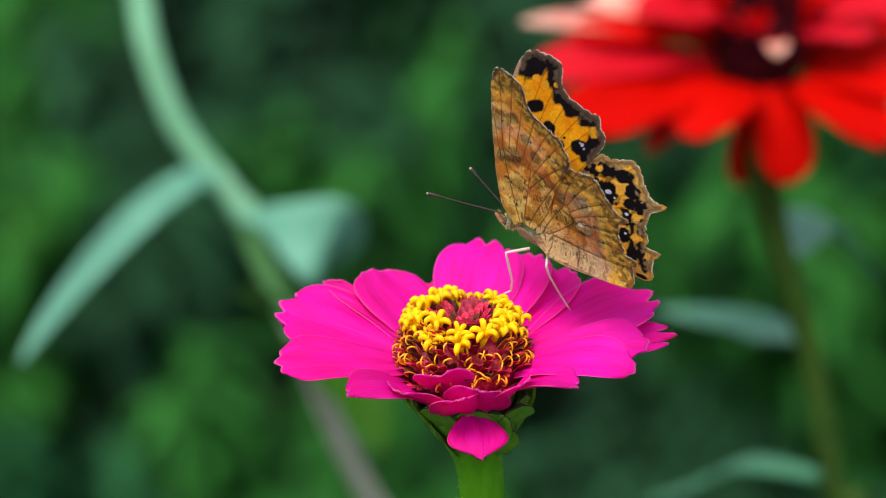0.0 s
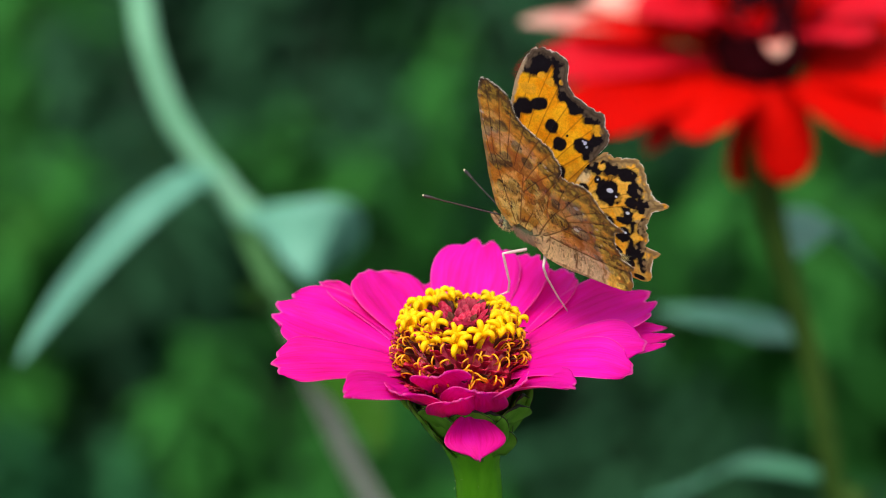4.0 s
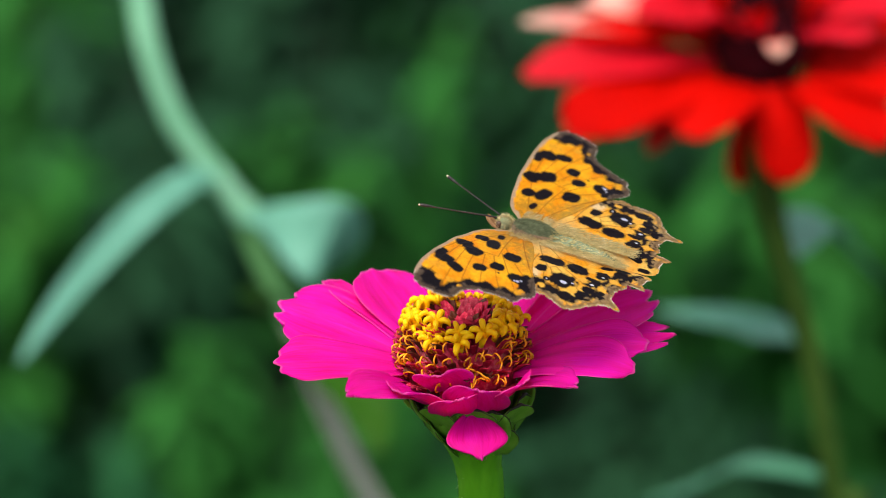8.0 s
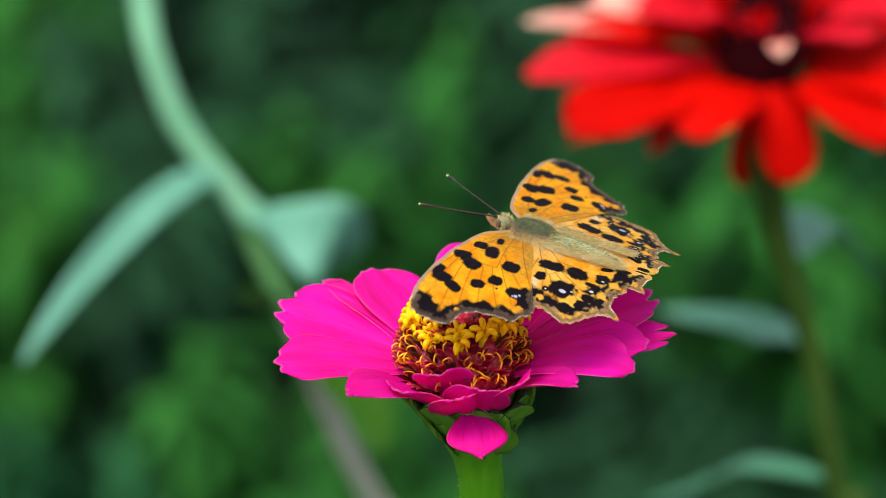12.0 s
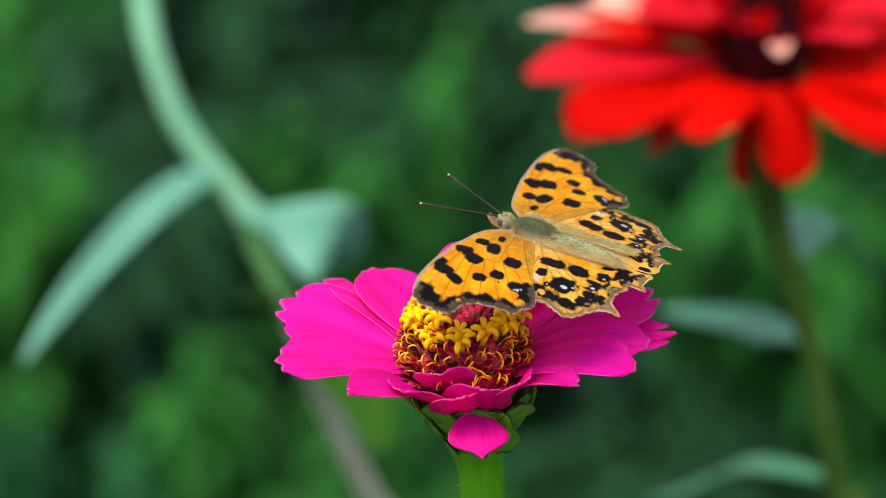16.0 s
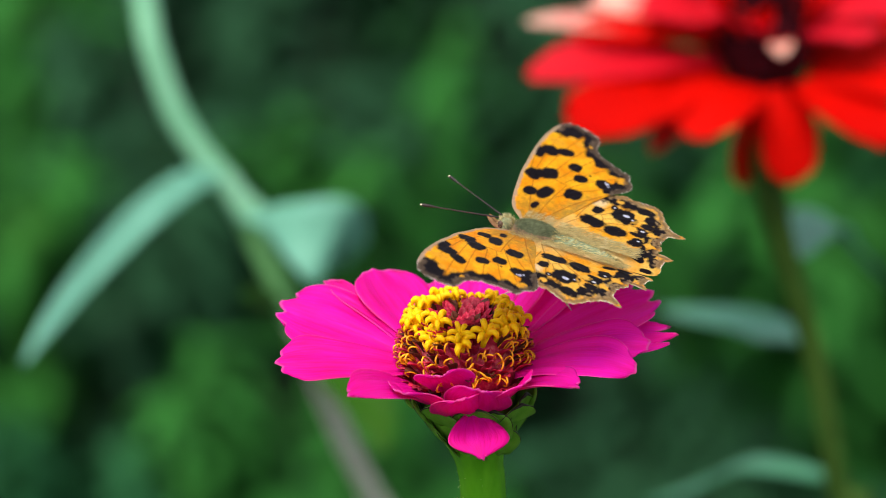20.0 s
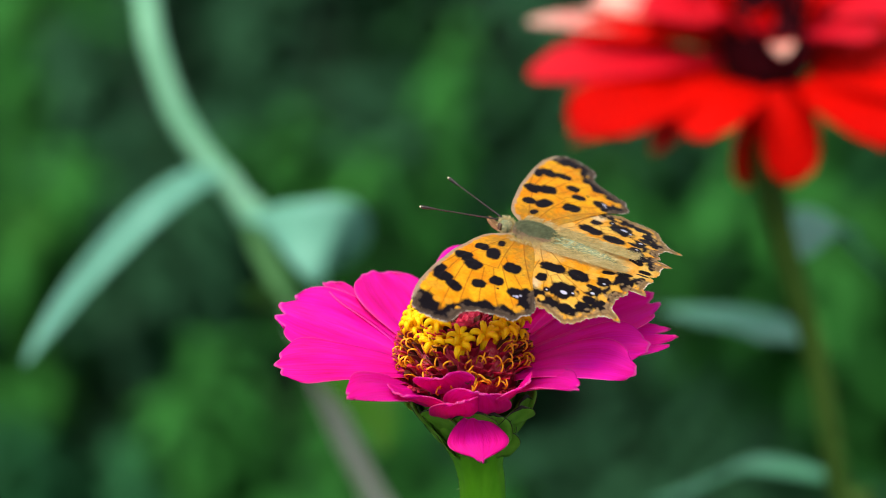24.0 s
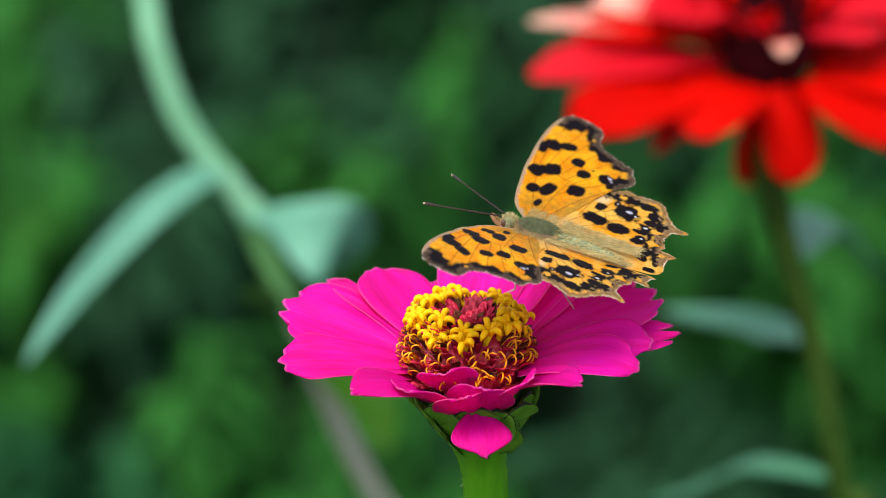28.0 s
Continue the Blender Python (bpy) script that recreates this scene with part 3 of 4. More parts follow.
HIND_SPOTS = [(-5.0, 5.5, 1.65, 0.95, 8), (-4.6, 8.5, 0.75, 0.8, 0), (-8.5, 9.4, 1.75, 1.55, 0), (-6.4, 10.6, 0.45, 0.5, 0), (-8.8, 5.1, 1.5, 1.0, 0), (-12.2, 7.0, 1.35, 1.05, 0), (-12.7, 4.3, 1.0, 0.95, 0), (-14.6, 2.2, 0.9, 0.7, 0), (-4.9, 12.6, 1.0, 0.8, 40), (-7.8, 13.0, 1.5, 0.8, 0), (-10.6, 12.6, 1.4, 0.9, 0), (-12.3, 10.9, 1.3, 1.0, 30), (-12.4, 9.1, 0.9, 0.7, 0), (-14.6, 9.2, 1.1, 1.0, 0), (-15.2, 6.3, 0.8, 1.1, 0), (-15.6, 3.0, 0.8, 1.1, 0), (-14.4, 0.9, 1.1, 0.5, 20), (-16.9, 1.0, 0.55, 1.0, 0), (-16.6, -0.9, 0.9, 0.35, 0), (-12.2, 1.9, 0.9, 0.35, 15)]


def rough_noise(p, scale, seed=0.0, octaves=4):
    return np.array([noise.fractal((x * scale + seed, y * scale - seed, seed), 1.0, 2.0, octaves) for x, y in p])


def mix(a, b, t):
    t = np.clip(t, 0, 1)[:, None]
    return np.asarray(a) * (1 - t) + np.asarray(b) * t


def to_lines(p, line):
    d = np.full(len(p), 99.0)
    for a, b in zip(line[:-1], line[1:]):
        ab = b - a
        t = np.clip(((p - a) @ ab) / (ab @ ab + 1e-9), 0, 1)
        d = np.minimum(d, np.linalg.norm(p - a - t[:, None] * ab, axis=1))
    return d


def veins(p, lines):
    d = np.full(len(p), 99.0)
    for x0, y0, x1, y1, bow in lines:
        a, e = np.array((x0, y0)), np.array((x1, y1))
        mid = (a + e) / 2 + np.array([e[1] - a[1], a[0] - e[0]]) * bow
        d = np.minimum(d, to_lines(p, np.array([(1 - t) ** 2 * a + 2 * t * (1 - t) * mid + t * t * e for t in np.linspace(0, 1, 8)])))
    return d


# the veins: from, to, bow; the first ones bound the wing's cell
FORE_VEINS = [(3.2, 1.0, 7.4, 12.6, 0.05), (2.6, 1.0, 1.7, 11.0, 0.04), (7.4, 12.6, 1.7, 11.0, -0.1), (7.6, 10.0, 9.8, 21.0, 0.04), (7.4, 12.6, 7.6, 25.6, 0.03), (6.2, 12.6, 4.6, 26.2, 0.03), (4.8, 12.4, 2.2, 25.0, 0.03), (3.4, 12.0, 0.0, 21.7, 0.03), (2.2, 11.4, -3.0, 20.6, 0.05), (1.7, 9.6, -5.5, 19.4, 0.06), (1.9, 7.6, -6.6, 16.0, 0.08), (1.6, 1.6, -4.6, 12.8, 0.06)]
HIND_VEINS = [(-1.0, 1.2, -5.4, 7.8, 0.08), (-1.4, 1.0, -6.8, 5.2, -0.06), (-5.4, 7.8, -6.8, 5.2, 0.1), (-2.6, 5.0, -4.8, 14.0, 0.1), (-4.8, 7.2, -8.0, 14.2, 0.12), (-5.6, 7.6, -12.0, 14.6, 0.08), (-6.2, 6.8, -15.2, 12.0, 0.06), (-6.7, 6.0, -17.4, 10.4, 0.05), (-6.8, 5.2, -16.5, 7.0, 0.02), (-5.2, 4.0, -17.6, 4.5, -0.03), (-3.0, 1.6, -18.6, 1.8, -0.04)]


def speckle(col, p, spots, nz, nf, grow=1.0, ragged=0.13):
    for x, y, a, b, w in spots:
        c, s = math.cos(radians(w)), math.sin(radians(w))
        dx, dy = np.abs((p[:, 0] - x) * c + (p[:, 1] - y) * s) / (a * grow), np.abs((p[:, 1] - y) * c - (p[:, 0] - x) * s) / (b * grow)
        q = (dx ** 2.7 + dy ** 2.7) ** (1 / 2.7) + ragged * nf + 0.12 * nz
        col = mix(col, BLACK, (1.1 - q) / 0.22)
    return col


def upper_fore(p, edge, costa, nz, nf):
    col = mix((0.88, 0.32, 0.003), (0.98, 0.51, 0.012), nz * 0.9 + 0.5)
    r = np.hypot(p[:, 0] - 2.5, p[:, 1])
    col = mix(col, (0.40, 0.21, 0.02), np.clip(1.2 - r / 7.6 + 0.35 * nz + 0.4 * nf, 0, 0.8))
    rear = np.clip((1.2 - p[:, 0] - 0.3 * np.clip(p[:, 1] - 6, 0, 9)) / 2.5, 0, 1) * np.clip((13.0 - p[:, 1]) / 6.0, 0, 1)
    col = mix(col, (0.42, 0.25, 0.04), rear * (0.75 + 0.5 * nf))
    col = mix(col, (0.36, 0.11, 0.006), np.clip(1 - veins(p, FORE_VEINS) / 0.13, 0, 0.6))
    col = speckle(col, p, FORE_SPOTS, nz, nf, 1.06)
    wave = 0.35 * np.sin(p[:, 0] * 2.2 + 0.9 * p[:, 1])
    band = edge + 0.4 * nz + 0.3 * nf + wave
    col = mix(col, BLACK, (2.35 - band) / 0.45)
    apex = np.hypot(p[:, 0] - 8.2, 1.1 * (p[:, 1] - 25.0)) + 0.5 * nz + 0.3 * nf
    col = mix(col, BLACK, (3.7 - apex) / 0.6)
    for x, y, a, b in ((4.5, 21.9, 0.7, 0.8), (6.1, 22.6, 0.6, 0.55), (7.5, 20.2, 1.5, 0.9), (-4.5, 17.4, 1.0, 0.8), (2.9, 22.4, 0.4, 0.4)):
        q = np.hypot((p[:, 0] - x) / a, (p[:, 1] - y) / b) + 0.35 * nf
        col = mix(col, (0.82, 0.40, 0.02), (1.05 - q) / 0.25)
    outer = (1.2 - edge + 0.6 * nf + 0.5 * nz) / 0.6
    col = mix(col, (0.17, 0.115, 0.075), np.clip(outer, 0, 0.7))
    col = mix(col, (0.05, 0.03, 0.02), np.clip(1 - np.abs(edge - 0.55 + 0.2 * nz) / 0.2, 0, 0.6))
    col = mix(col, (0.48, 0.36, 0.23), (0.7 - costa + 0.25 * nf) / 0.35)
    col = mix(col, (0.86, 0.78, 0.66), np.clip((0.05 - edge + 0.12 * nf + 0.08 * nz) / 0.05, 0, 0.85))
    for x, y, q in ((-3.1, 15.1, 0.34), (-3.5, 14.6, 0.24), (-2.7, 15.3, 0.22)):
        col = mix(col, (0.62, 0.64, 0.86), (q - np.hypot(p[:, 0] - x, p[:, 1] - y) + 0.05 * nf) / 0.1)
    return col


def upper_hind(p, edge, costa, nz, nf):
    col = mix((0.90, 0.38, 0.010), (0.98, 0.60, 0.10), nz * 1.0 + 0.5)
    inner = np.clip((3.8 - p[:, 1] + 0.16 * p[:, 0] + 0.6 * nz + 0.4 * nf) / 1.8, 0, 0.95) * np.clip((p[:, 0] + 15.5) / 3.0, 0.25, 1)
    root = np.hypot(p[:, 0], p[:, 1])
    col = mix(col, (0.60, 0.44, 0.17), np.maximum(inner, np.clip(1.25 - root / 5.6 + 0.3 * nf, 0, 0.85)))
    col = mix(col, (0.88, 0.66, 0.34), (1.5 - np.hypot(p[:, 0] + 3.9, p[:, 1] - 10.5) + 0.4 * nf) / 0.5)
    col = mix(col, (0.30, 0.11, 0.012), np.clip(1 - veins(p, HIND_VEINS) / 0.13, 0, 0.6))
    far = np.clip((p[:, 1] + 0.22 * np.abs(p[:, 0]) - 4.0) / 0.6, 0, 1)
    band = edge + 0.5 * nz + 0.5 * nf
    col = mix(col, BLACK, far * np.clip(1.4 - np.abs(band - 2.2) / 0.62, 0, 1))
    col = speckle(col, p, HIND_SPOTS, nz, nf, 1.16, 0.2)
    for x, y, q in ((-10.5, 10.6, 0.85), (-13.9, 7.6, 0.75), (-14.4, 4.6, 0.75), (-10.8, 3.6, 0.9), (-10.8, 7.1, 0.8), (-6.4, 12.6, 0.6), (-13.2, 12.2, 0.5)):
        col = mix(col, (0.92, 0.50, 0.06), (q - np.hypot(p[:, 0] - x, p[:, 1] - y) + 0.35 * nf) / 0.25)
    col = mix(col, (0.40, 0.26, 0.12), far * np.clip((1.05 - edge + 0.9 * nf + 0.7 * nz) / 0.4, 0, 0.85))
    col = mix(col, (0.17, 0.10, 0.05), far * np.clip(1 - np.abs(edge - 0.5 + 0.25 * nf) / 0.28, 0, 0.75))
    col = mix(col, (0.86, 0.78, 0.66), np.clip((0.06 - edge + 0.14 * nf + 0.10 * nz) / 0.05, 0, 0.9))
    for x, y, a, b in ((-8.7, 9.7, 0.62, 0.36), (-6.4, 10.6, 0.18, 0.18), (-12.3, 7.5, 0.38, 0.26), (-12.8, 4.7, 0.26, 0.2), (-9.9, 9.2, 0.25, 0.18)):
        q = np.hypot((p[:, 0] - x) / a, (p[:, 1] - y) / b)
        col = mix(col, (0.68, 0.70, 0.88), (1.0 - q + 0.1 * nf) / 0.25)
    return col


def under(p, edge, nz, nf, nl, lines, root, bands, pale, grey=0.0):
    """The closed wing's side: tan ground with short dark dashes, brown cross bands, an ochre border."""
    r = np.hypot(p[:, 0] - root[0], p[:, 1] - root[1])
    col = mix((0.50, 0.26, 0.03), (0.97, 0.66, 0.17), nz * 1.6 + 0.58)
    for at, half, tone, most in bands:
        col = mix(col, tone, np.clip(1.4 - np.abs(r + 1.5 * nz + 0.5 * nf - at) / half, 0, most))
    col = mix(col, (0.74, 0.51, 0.31), np.clip(np.zeros(len(p)) + grey, 0, 1))
    border = np.clip((4.2 - edge + 0.8 * nz + 0.4 * nf) / 0.5, 0, 1)
    col = mix(col, (0.86, 0.52, 0.06), 0.85 * border)
    col = mix(col, (0.20, 0.09, 0.02), border * np.clip((0.12 + nl + 0.6 * nf) / 0.12, 0, 0.8) * np.clip((3.4 - edge) / 1.2, 0.15, 1))
    col = mix(col, (0.22, 0.10, 0.03), np.clip(1.2 - np.abs(edge - 4.3 + 0.7 * nz + 0.3 * nf) / 0.22, 0, 0.75))
    # dashes run across the wing's length, thin and broken
    dash = np.array([noise.noise((a * 1.25, b * 0.5, 2.0)) for a, b in zip(r + 0.7 * nf, np.arctan2(p[:, 1] - root[1], p[:, 0] - root[0]) * np.maximum(r, 2.0))])
    gate = np.clip((0.6 * nf + 0.8 * nl + 0.16) / 0.08, 0, 1) * np.clip(1.8 - r / 9.0, 0.3, 1)
    col = mix(col, (0.045, 0.02, 0.01), gate * np.clip((0.115 - np.abs(dash)) / 0.05, 0, 0.92))
    col = mix(col, (0.10, 0.045, 0.015), np.clip(1.25 - veins(p, lines) / 0.13, 0, 0.85))
    col = mix(col, (0.06, 0.03, 0.02), np.clip((0.55 - edge + 0.4 * nf) / 0.25, 0, 0.85))
    col = mix(col, (0.80, 0.72, 0.60), np.clip((0.03 - edge + 0.08 * nf) / 0.05, 0, 0.8))
    col = np.clip(1.12 * col, 0, 1)
    for x, y, q in pale:
        col = mix(col, (0.9, 0.78, 0.60), (q - np.hypot(p[:, 0] - x, 1.8 * (p[:, 1] - y)) + 0.1 * nf) / 0.1)
    for k in range(6):
        x, y = (7.4 - k * 1.9, 17.0 - 0.35 * k) if root[0] > 0 else (-6.0 - 1.3 * k, 11.6 - 1.5 * k)
        col = mix(col, (0.03, 0.015, 0.01), (0.24 - np.hypot(p[:, 0] - x, p[:, 1] - y)) / 0.08)
    return col


PATTERNS = {}


def wing_pattern(p, edge, costa, fore):
    """Colours of both faces of a wing, and its coarse relief."""
    nz, nf, nl = rough_noise(p, 0.45, 1.7), rough_noise(p, 1.25, 4.1, 3), rough_noise(p * np.array([1.0, 1.6]), 0.9, 9.2, 3)
    if fore:
        top = upper_fore(p, edge, costa, nz, nf)
        low = under(p, edge, nz, nf, nl, FORE_VEINS, (2.5, 1.0), [(10.8, 1.0, (0.17, 0.07, 0.02), 0.92), (12.6, 0.7, (0.30, 0.14, 0.05), 0.7), (15.4, 1.1, (0.62, 0.42, 0.24), 0.6), (18.2, 0.7, (0.24, 0.11, 0.03), 0.8), (6.2, 0.5, (0.44, 0.24, 0.06), 0.5)], [(9.3, 19.0, 0.5), (9.2, 17.6, 0.3)])
    else:
        top = upper_hind(p, edge, costa, nz, nf)
        low = under(p, edge, nz, nf, nl, HIND_VEINS, (-1, 1.0), [(7.4, 0.8, (0.16, 0.07, 0.02), 0.9), (9.3, 1.0, (0.33, 0.18, 0.11), 0.8), (11.4, 1.1, (0.42, 0.26, 0.18), 0.7), (4.4, 0.4, (0.42, 0.24, 0.07), 0.5)], [(-8.2, 5.4, 0.6), (-8.8, 5.9, 0.35)], np.clip((3.8 - p[:, 1] + 1.0 * nz + 0.6 * nf) / 4.0, 0, 0.7))
    return top, low, nz


def wing_mesh(name, outline, root, outer, side, fore):
    """A wing in its own plane: x to the head, y outwards, z up; its edge is nibbled, its plane slightly arched."""
    rng = np.random.default_rng(5 if fore else 6)
    line = spline(outline, 560)
    step = np.linspace(0, len(outline) - 1, len(line))
    frill = np.where((step > outer[0]) & (step < outer[1]), 1.0, 0.12)
    bite = 0.09 * np.sin(step * 8.0 + 2 * np.sin(step * 1.7)) + 0.22 * np.array([noise.noise((s * 6, 3.3, 0)) for s in step]) + 0.05 * rng.normal(size=len(step))
    ray = line - np.array(root)
    line = line + ray / np.linalg.norm(ray, axis=1, keepdims=True) * (bite * frill)[:, None]
    nv = 140
    s = (np.linspace(0, 1, nv) ** 0.62)[:, None, None]
    flat = np.array(root) + s * (line[None] - np.array(root))
    p = flat.reshape(-1, 2)
    edge = to_lines(p, line[(step >= outer[0]) & (step <= outer[1])])
    costa = to_lines(p, line[step <= outer[0]])
    if fore not in PATTERNS:
        PATTERNS[fore] = wing_pattern(p, edge, costa, fore)
    top, low, nz = PATTERNS[fore]
    vein = veins(p, FORE_VEINS if fore else HIND_VEINS)
    rad = np.hypot(p[:, 0] - root[0], p[:, 1] - root[1])
    z = (-0.133 * (p[:, 0] - 6) ** 2 - 0.534 * p[:, 1] ** 2 + 0.814 * p[:, 0] * p[:, 1]) / 100 + 0.07 * np.clip(1 - vein / 0.5, 0, 1) + 0.10 * nz * np.clip(rad / 10, 0, 1)
    if not fore:
        z = z - 0.8 * np.clip((1.8 - p[:, 1]) / 3.4, 0, 1) ** 2 * np.clip(-p[:, 0] / 3, 0, 1)
    g = np.stack([p[:, 0], p[:, 1] * side, z], 1).reshape(nv, len(line), 3) * MM
    v, f, uv = shell(g, 0.09 * MM, taper=False)
    k = nv * len(line)
    if (v[:k, 2].mean() > v[k:, 2].mean()):
        cols = np.concatenate([top, low])
    else:
        cols = np.concatenate([low, top])
    me = mesh_of(name, v, f, uv, cols)
    # what light turns into on its way through the wing: the upper face's orange, stopped by the dark scales
    lay = me.color_attributes.new("through", "FLOAT_COLOR", "POINT")
    rgba = np.ones((len(v), 4), dtype=np.float32)
    rgba[:, :3] = np.concatenate([np.clip(top, 0, 1) ** 0.7, np.clip(top, 0, 1) ** 0.7])
    lay.data.foreach_set("color", rgba.ravel())
    return me


def tufts(rng, count, place, length, spread, thick=0.05):
    out = []
    for _ in range(count):
        c, n, lay = place()
        d = unit(np.asarray(n) * 0.55 + np.asarray(lay) + rng.normal(0, spread, 3))
        ln = length * rng.uniform(0.6, 1.3)
        c = np.asarray(c, float)
        out.append(tube(np.array([c, c + d * ln * 0.55 + np.asarray(n) * 0.08, c + d * ln]) * MM, [thick * MM, thick * 0.7 * MM, thick * 0.15 * MM], 3))
    return out


# body axes in the world: ahead, to its side, up; first stance and the second, after it has turned a little
STANCE = [
    ((0.01173, 0.00548, 0.01811), (-0.7707, 0.6135, 0.1724), (-0.634, -0.7653, -0.1109), (0.0639, -0.1948, 0.9788)),
    ((0.01147, 0.00526, 0.01823), (-0.8946, 0.4199, 0.1527), (-0.439, -0.8897, -0.1254), (0.0831, -0.1792, 0.9803)),
]


def stance(k):
    o, f, s, u = STANCE[k]
    m = Matrix((f, s, u)).transposed().to_quaternion().to_matrix().to_4x4()
    return Matrix.Translation(Vector(HEAD) + Vector(o)) @ m


def make_butterfly():
    rng = np.random.default_rng(21)
    b = thing("butterfly", stance(0), "orange butterfly with black spots and ragged wings, perched on the zinnia", "butterfly")
    thorax = part("thorax", joined("thorax", [ball((1.1 * MM, 0, 0.4 * MM), (3.5 * MM, 1.45 * MM, 1.4 * MM), 20, 14)]), FUR, b, "furry olive-green thorax")

    def on_thorax():
        a, w = rng.uniform(0, TAU), rng.uniform(-1, 1)
        n = np.array([w, math.sqrt(1 - w * w) * math.cos(a), math.sqrt(1 - w * w) * abs(math.sin(a))])
        return n * (3.5, 1.45, 1.4) + (1.1, 0, 0.4), n, (-0.9, 0, 0)

    tagged(part("thorax_fur", joined("thorax_fur", tufts(rng, 2000, on_thorax, 0.6, 0.2, 0.032)), FUR, thorax, "short olive-grey fur"), kind="stuff")

    def on_belly():
        c, n, lay = on_thorax()
        n = unit(np.array([n[0], n[1], -abs(n[2]) + 0.25]))
        return n * (3.5, 1.5, 1.45) + (1.1, 0, 0.4), n, lay

    tagged(part("belly_fur", joined("belly_fur", tufts(rng, 1500, on_belly, 0.8, 0.2)), BELLY, thorax, "pinkish tan fur beneath"), kind="stuff")
    ab = [(-1.5, 0, -0.1), (-4, 0, -0.2), (-7, 0, -0.4), (-10, 0, -0.7), (-12.0, 0, -1.0), (-13.2, 0, -1.2)]
    abdomen = part("abdomen", joined("abdomen", [tube(np.array(ab) * MM, [1.2 * MM, 1.25 * MM, 1.25 * MM, 1.1 * MM, 0.8 * MM, 0.25 * MM], 18, 30)]), FUR, b, "slender furry olive-brown abdomen")

    def on_abdomen():
        x, a = rng.uniform(-12.5, -1), rng.uniform(0, TAU)
        r = np.interp(-x, [1, 4, 7, 10, 12, 13.2], [1.2, 1.25, 1.25, 1.1, 0.8, 0.25])
        n = np.array([0, math.cos(a), math.sin(a)])
        return n * r + (x, 0, -0.1 - 0.09 * max(0, -x - 2)), n, (-1.0, 0, 0)

    tagged(part("abdomen_fur", joined("abdomen_fur", tufts(rng, 1300, on_abdomen, 0.7, 0.12)), TAWNY, abdomen, "tawny fur"), kind="stuff")
    head = part("head", joined("head", [ball((5.9 * MM, 0, 0.1 * MM), (1.1 * MM, 1.1 * MM, 1.0 * MM), 16, 12)]), FUR, b, "small tawny head")

    def on_head():
        n = unit(rng.normal(size=3))
        return n * 1.1 + (5.8, 0, 0.1), n, (-0.2, 0, 0.2)

    tagged(part("head_fur", joined("head_fur", tufts(rng, 420, on_head, 0.6, 0.3, 0.04)), TAWNY, head, "tawny fur"), kind="stuff")
    for s in (1, -1):
        part("eye", joined("eye", [ball((6.35 * MM, 0.85 * s * MM, 0.25 * MM), (0.5 * MM, 0.42 * MM, 0.6 * MM), 14, 10)]), EYEBROWN, head, "dark brown compound eye")
        part("palp", joined("palp", [tube(np.array([(6.4, 0.35 * s, -0.7), (7.5, 0.4 * s, -0.35), (8.4, 0.38 * s, 0.35), (8.8, 0.36 * s, 0.7)]) * MM, [0.3 * MM, 0.34 * MM, 0.26 * MM, 0.08 * MM], 8, 10)]), PALPBROWN, head, "pale pinkish-brown palp")
    for tip in ((16.81, 6.38, 2.82), (17.65, -4.77, 2.12)):
        p0 = np.array((6.9, 0.45 if tip[1] > 0 else -0.45, 1.1))
        t = np.array(tip)
        pts = [p0, p0 + (t - p0) * 0.4, p0 + (t - p0) * 0.8, t]
        ant = part("antenna", joined("antenna", [tube(np.array(pts) * MM, [0.13 * MM, 0.10 * MM, 0.10 * MM, 0.11 * MM], 7, 20)]), CHITIN, b, "thin dark antenna with faint rings")
        d = unit(t - p0)
        part("club", joined("club", [tube(np.array([t - d * 2.2, t - d * 1.0, t - d * 0.2, t + d * 0.1]) * MM, [0.12 * MM, 0.24 * MM, 0.27 * MM, 0.12 * MM], 8, 10)]), CHITIN, ant, "blackish club")
        part("club_tip", joined("club_tip", [ball((t + d * 0.15) * MM, (0.16 * MM,) * 3, 8, 6)]), CREAM, ant, "cream tip")
        rings = [tube(np.array([p0 + (t - p0) * k, p0 + (t - p0) * (k + 0.008)]) * MM, [0.108 * MM] * 2, 7) for k in np.linspace(0.2, 0.8, 12)]
        tagged(part("antenna_ring", joined("antenna_ring", rings), EYEBROWN, ant, "brown rings"), kind="stuff")
    # legs: body, knee, shin, foot, given over the bloom and brought into the body's axes
    inv = stance(1).inverted()

    def own(p):
        return np.array(inv @ (Vector(HEAD) + Vector(p) * MM))

    legs = []
    for pts in ([(9.8, 5.4, 16.2), (6.3, 3.9, 16.1), (7.3, 5.2, 11.2), (7.2, 7.2, 8.9), (5.6, 8.3, 7.7)],
                [(12.6, 4.6, 16.0), (12.2, 2.3, 14.6), (12.7, 2.9, 12.8), (14.6, 5.3, 8.6), (16.0, 6.9, 5.9)]):
        q = np.array([own(p) for p in pts])
        dense = np.concatenate([np.linspace(a, c, 6)[:-1] for a, c in zip(q[:-1], q[1:])] + [q[-1:]])
        leg = part("leg", joined("leg", [tube(dense, [0.26 * MM, 0.21 * MM, 0.17 * MM, 0.15 * MM, 0.11 * MM], 8)]), LEGPALE, b, "thin pale pinkish leg")
        legs.append(leg)
    wings = []
    for s in (1, -1):
        wings.append((part("forewing", wing_mesh("forewing", FORE, (2.8, 1.5), (8.7, 23.0), s, True), WING, b, "orange forewing with black spots, dark ragged edge and marbled brown underside"), s, 0.0))
        wings.append((part("hindwing", wing_mesh("hindwing", HIND, (-1.4, 1.2), (4.7, 23.7), s, False), WING, b, "orange hindwing with black and pale-blue spots and a short tail"), s, -5.0))
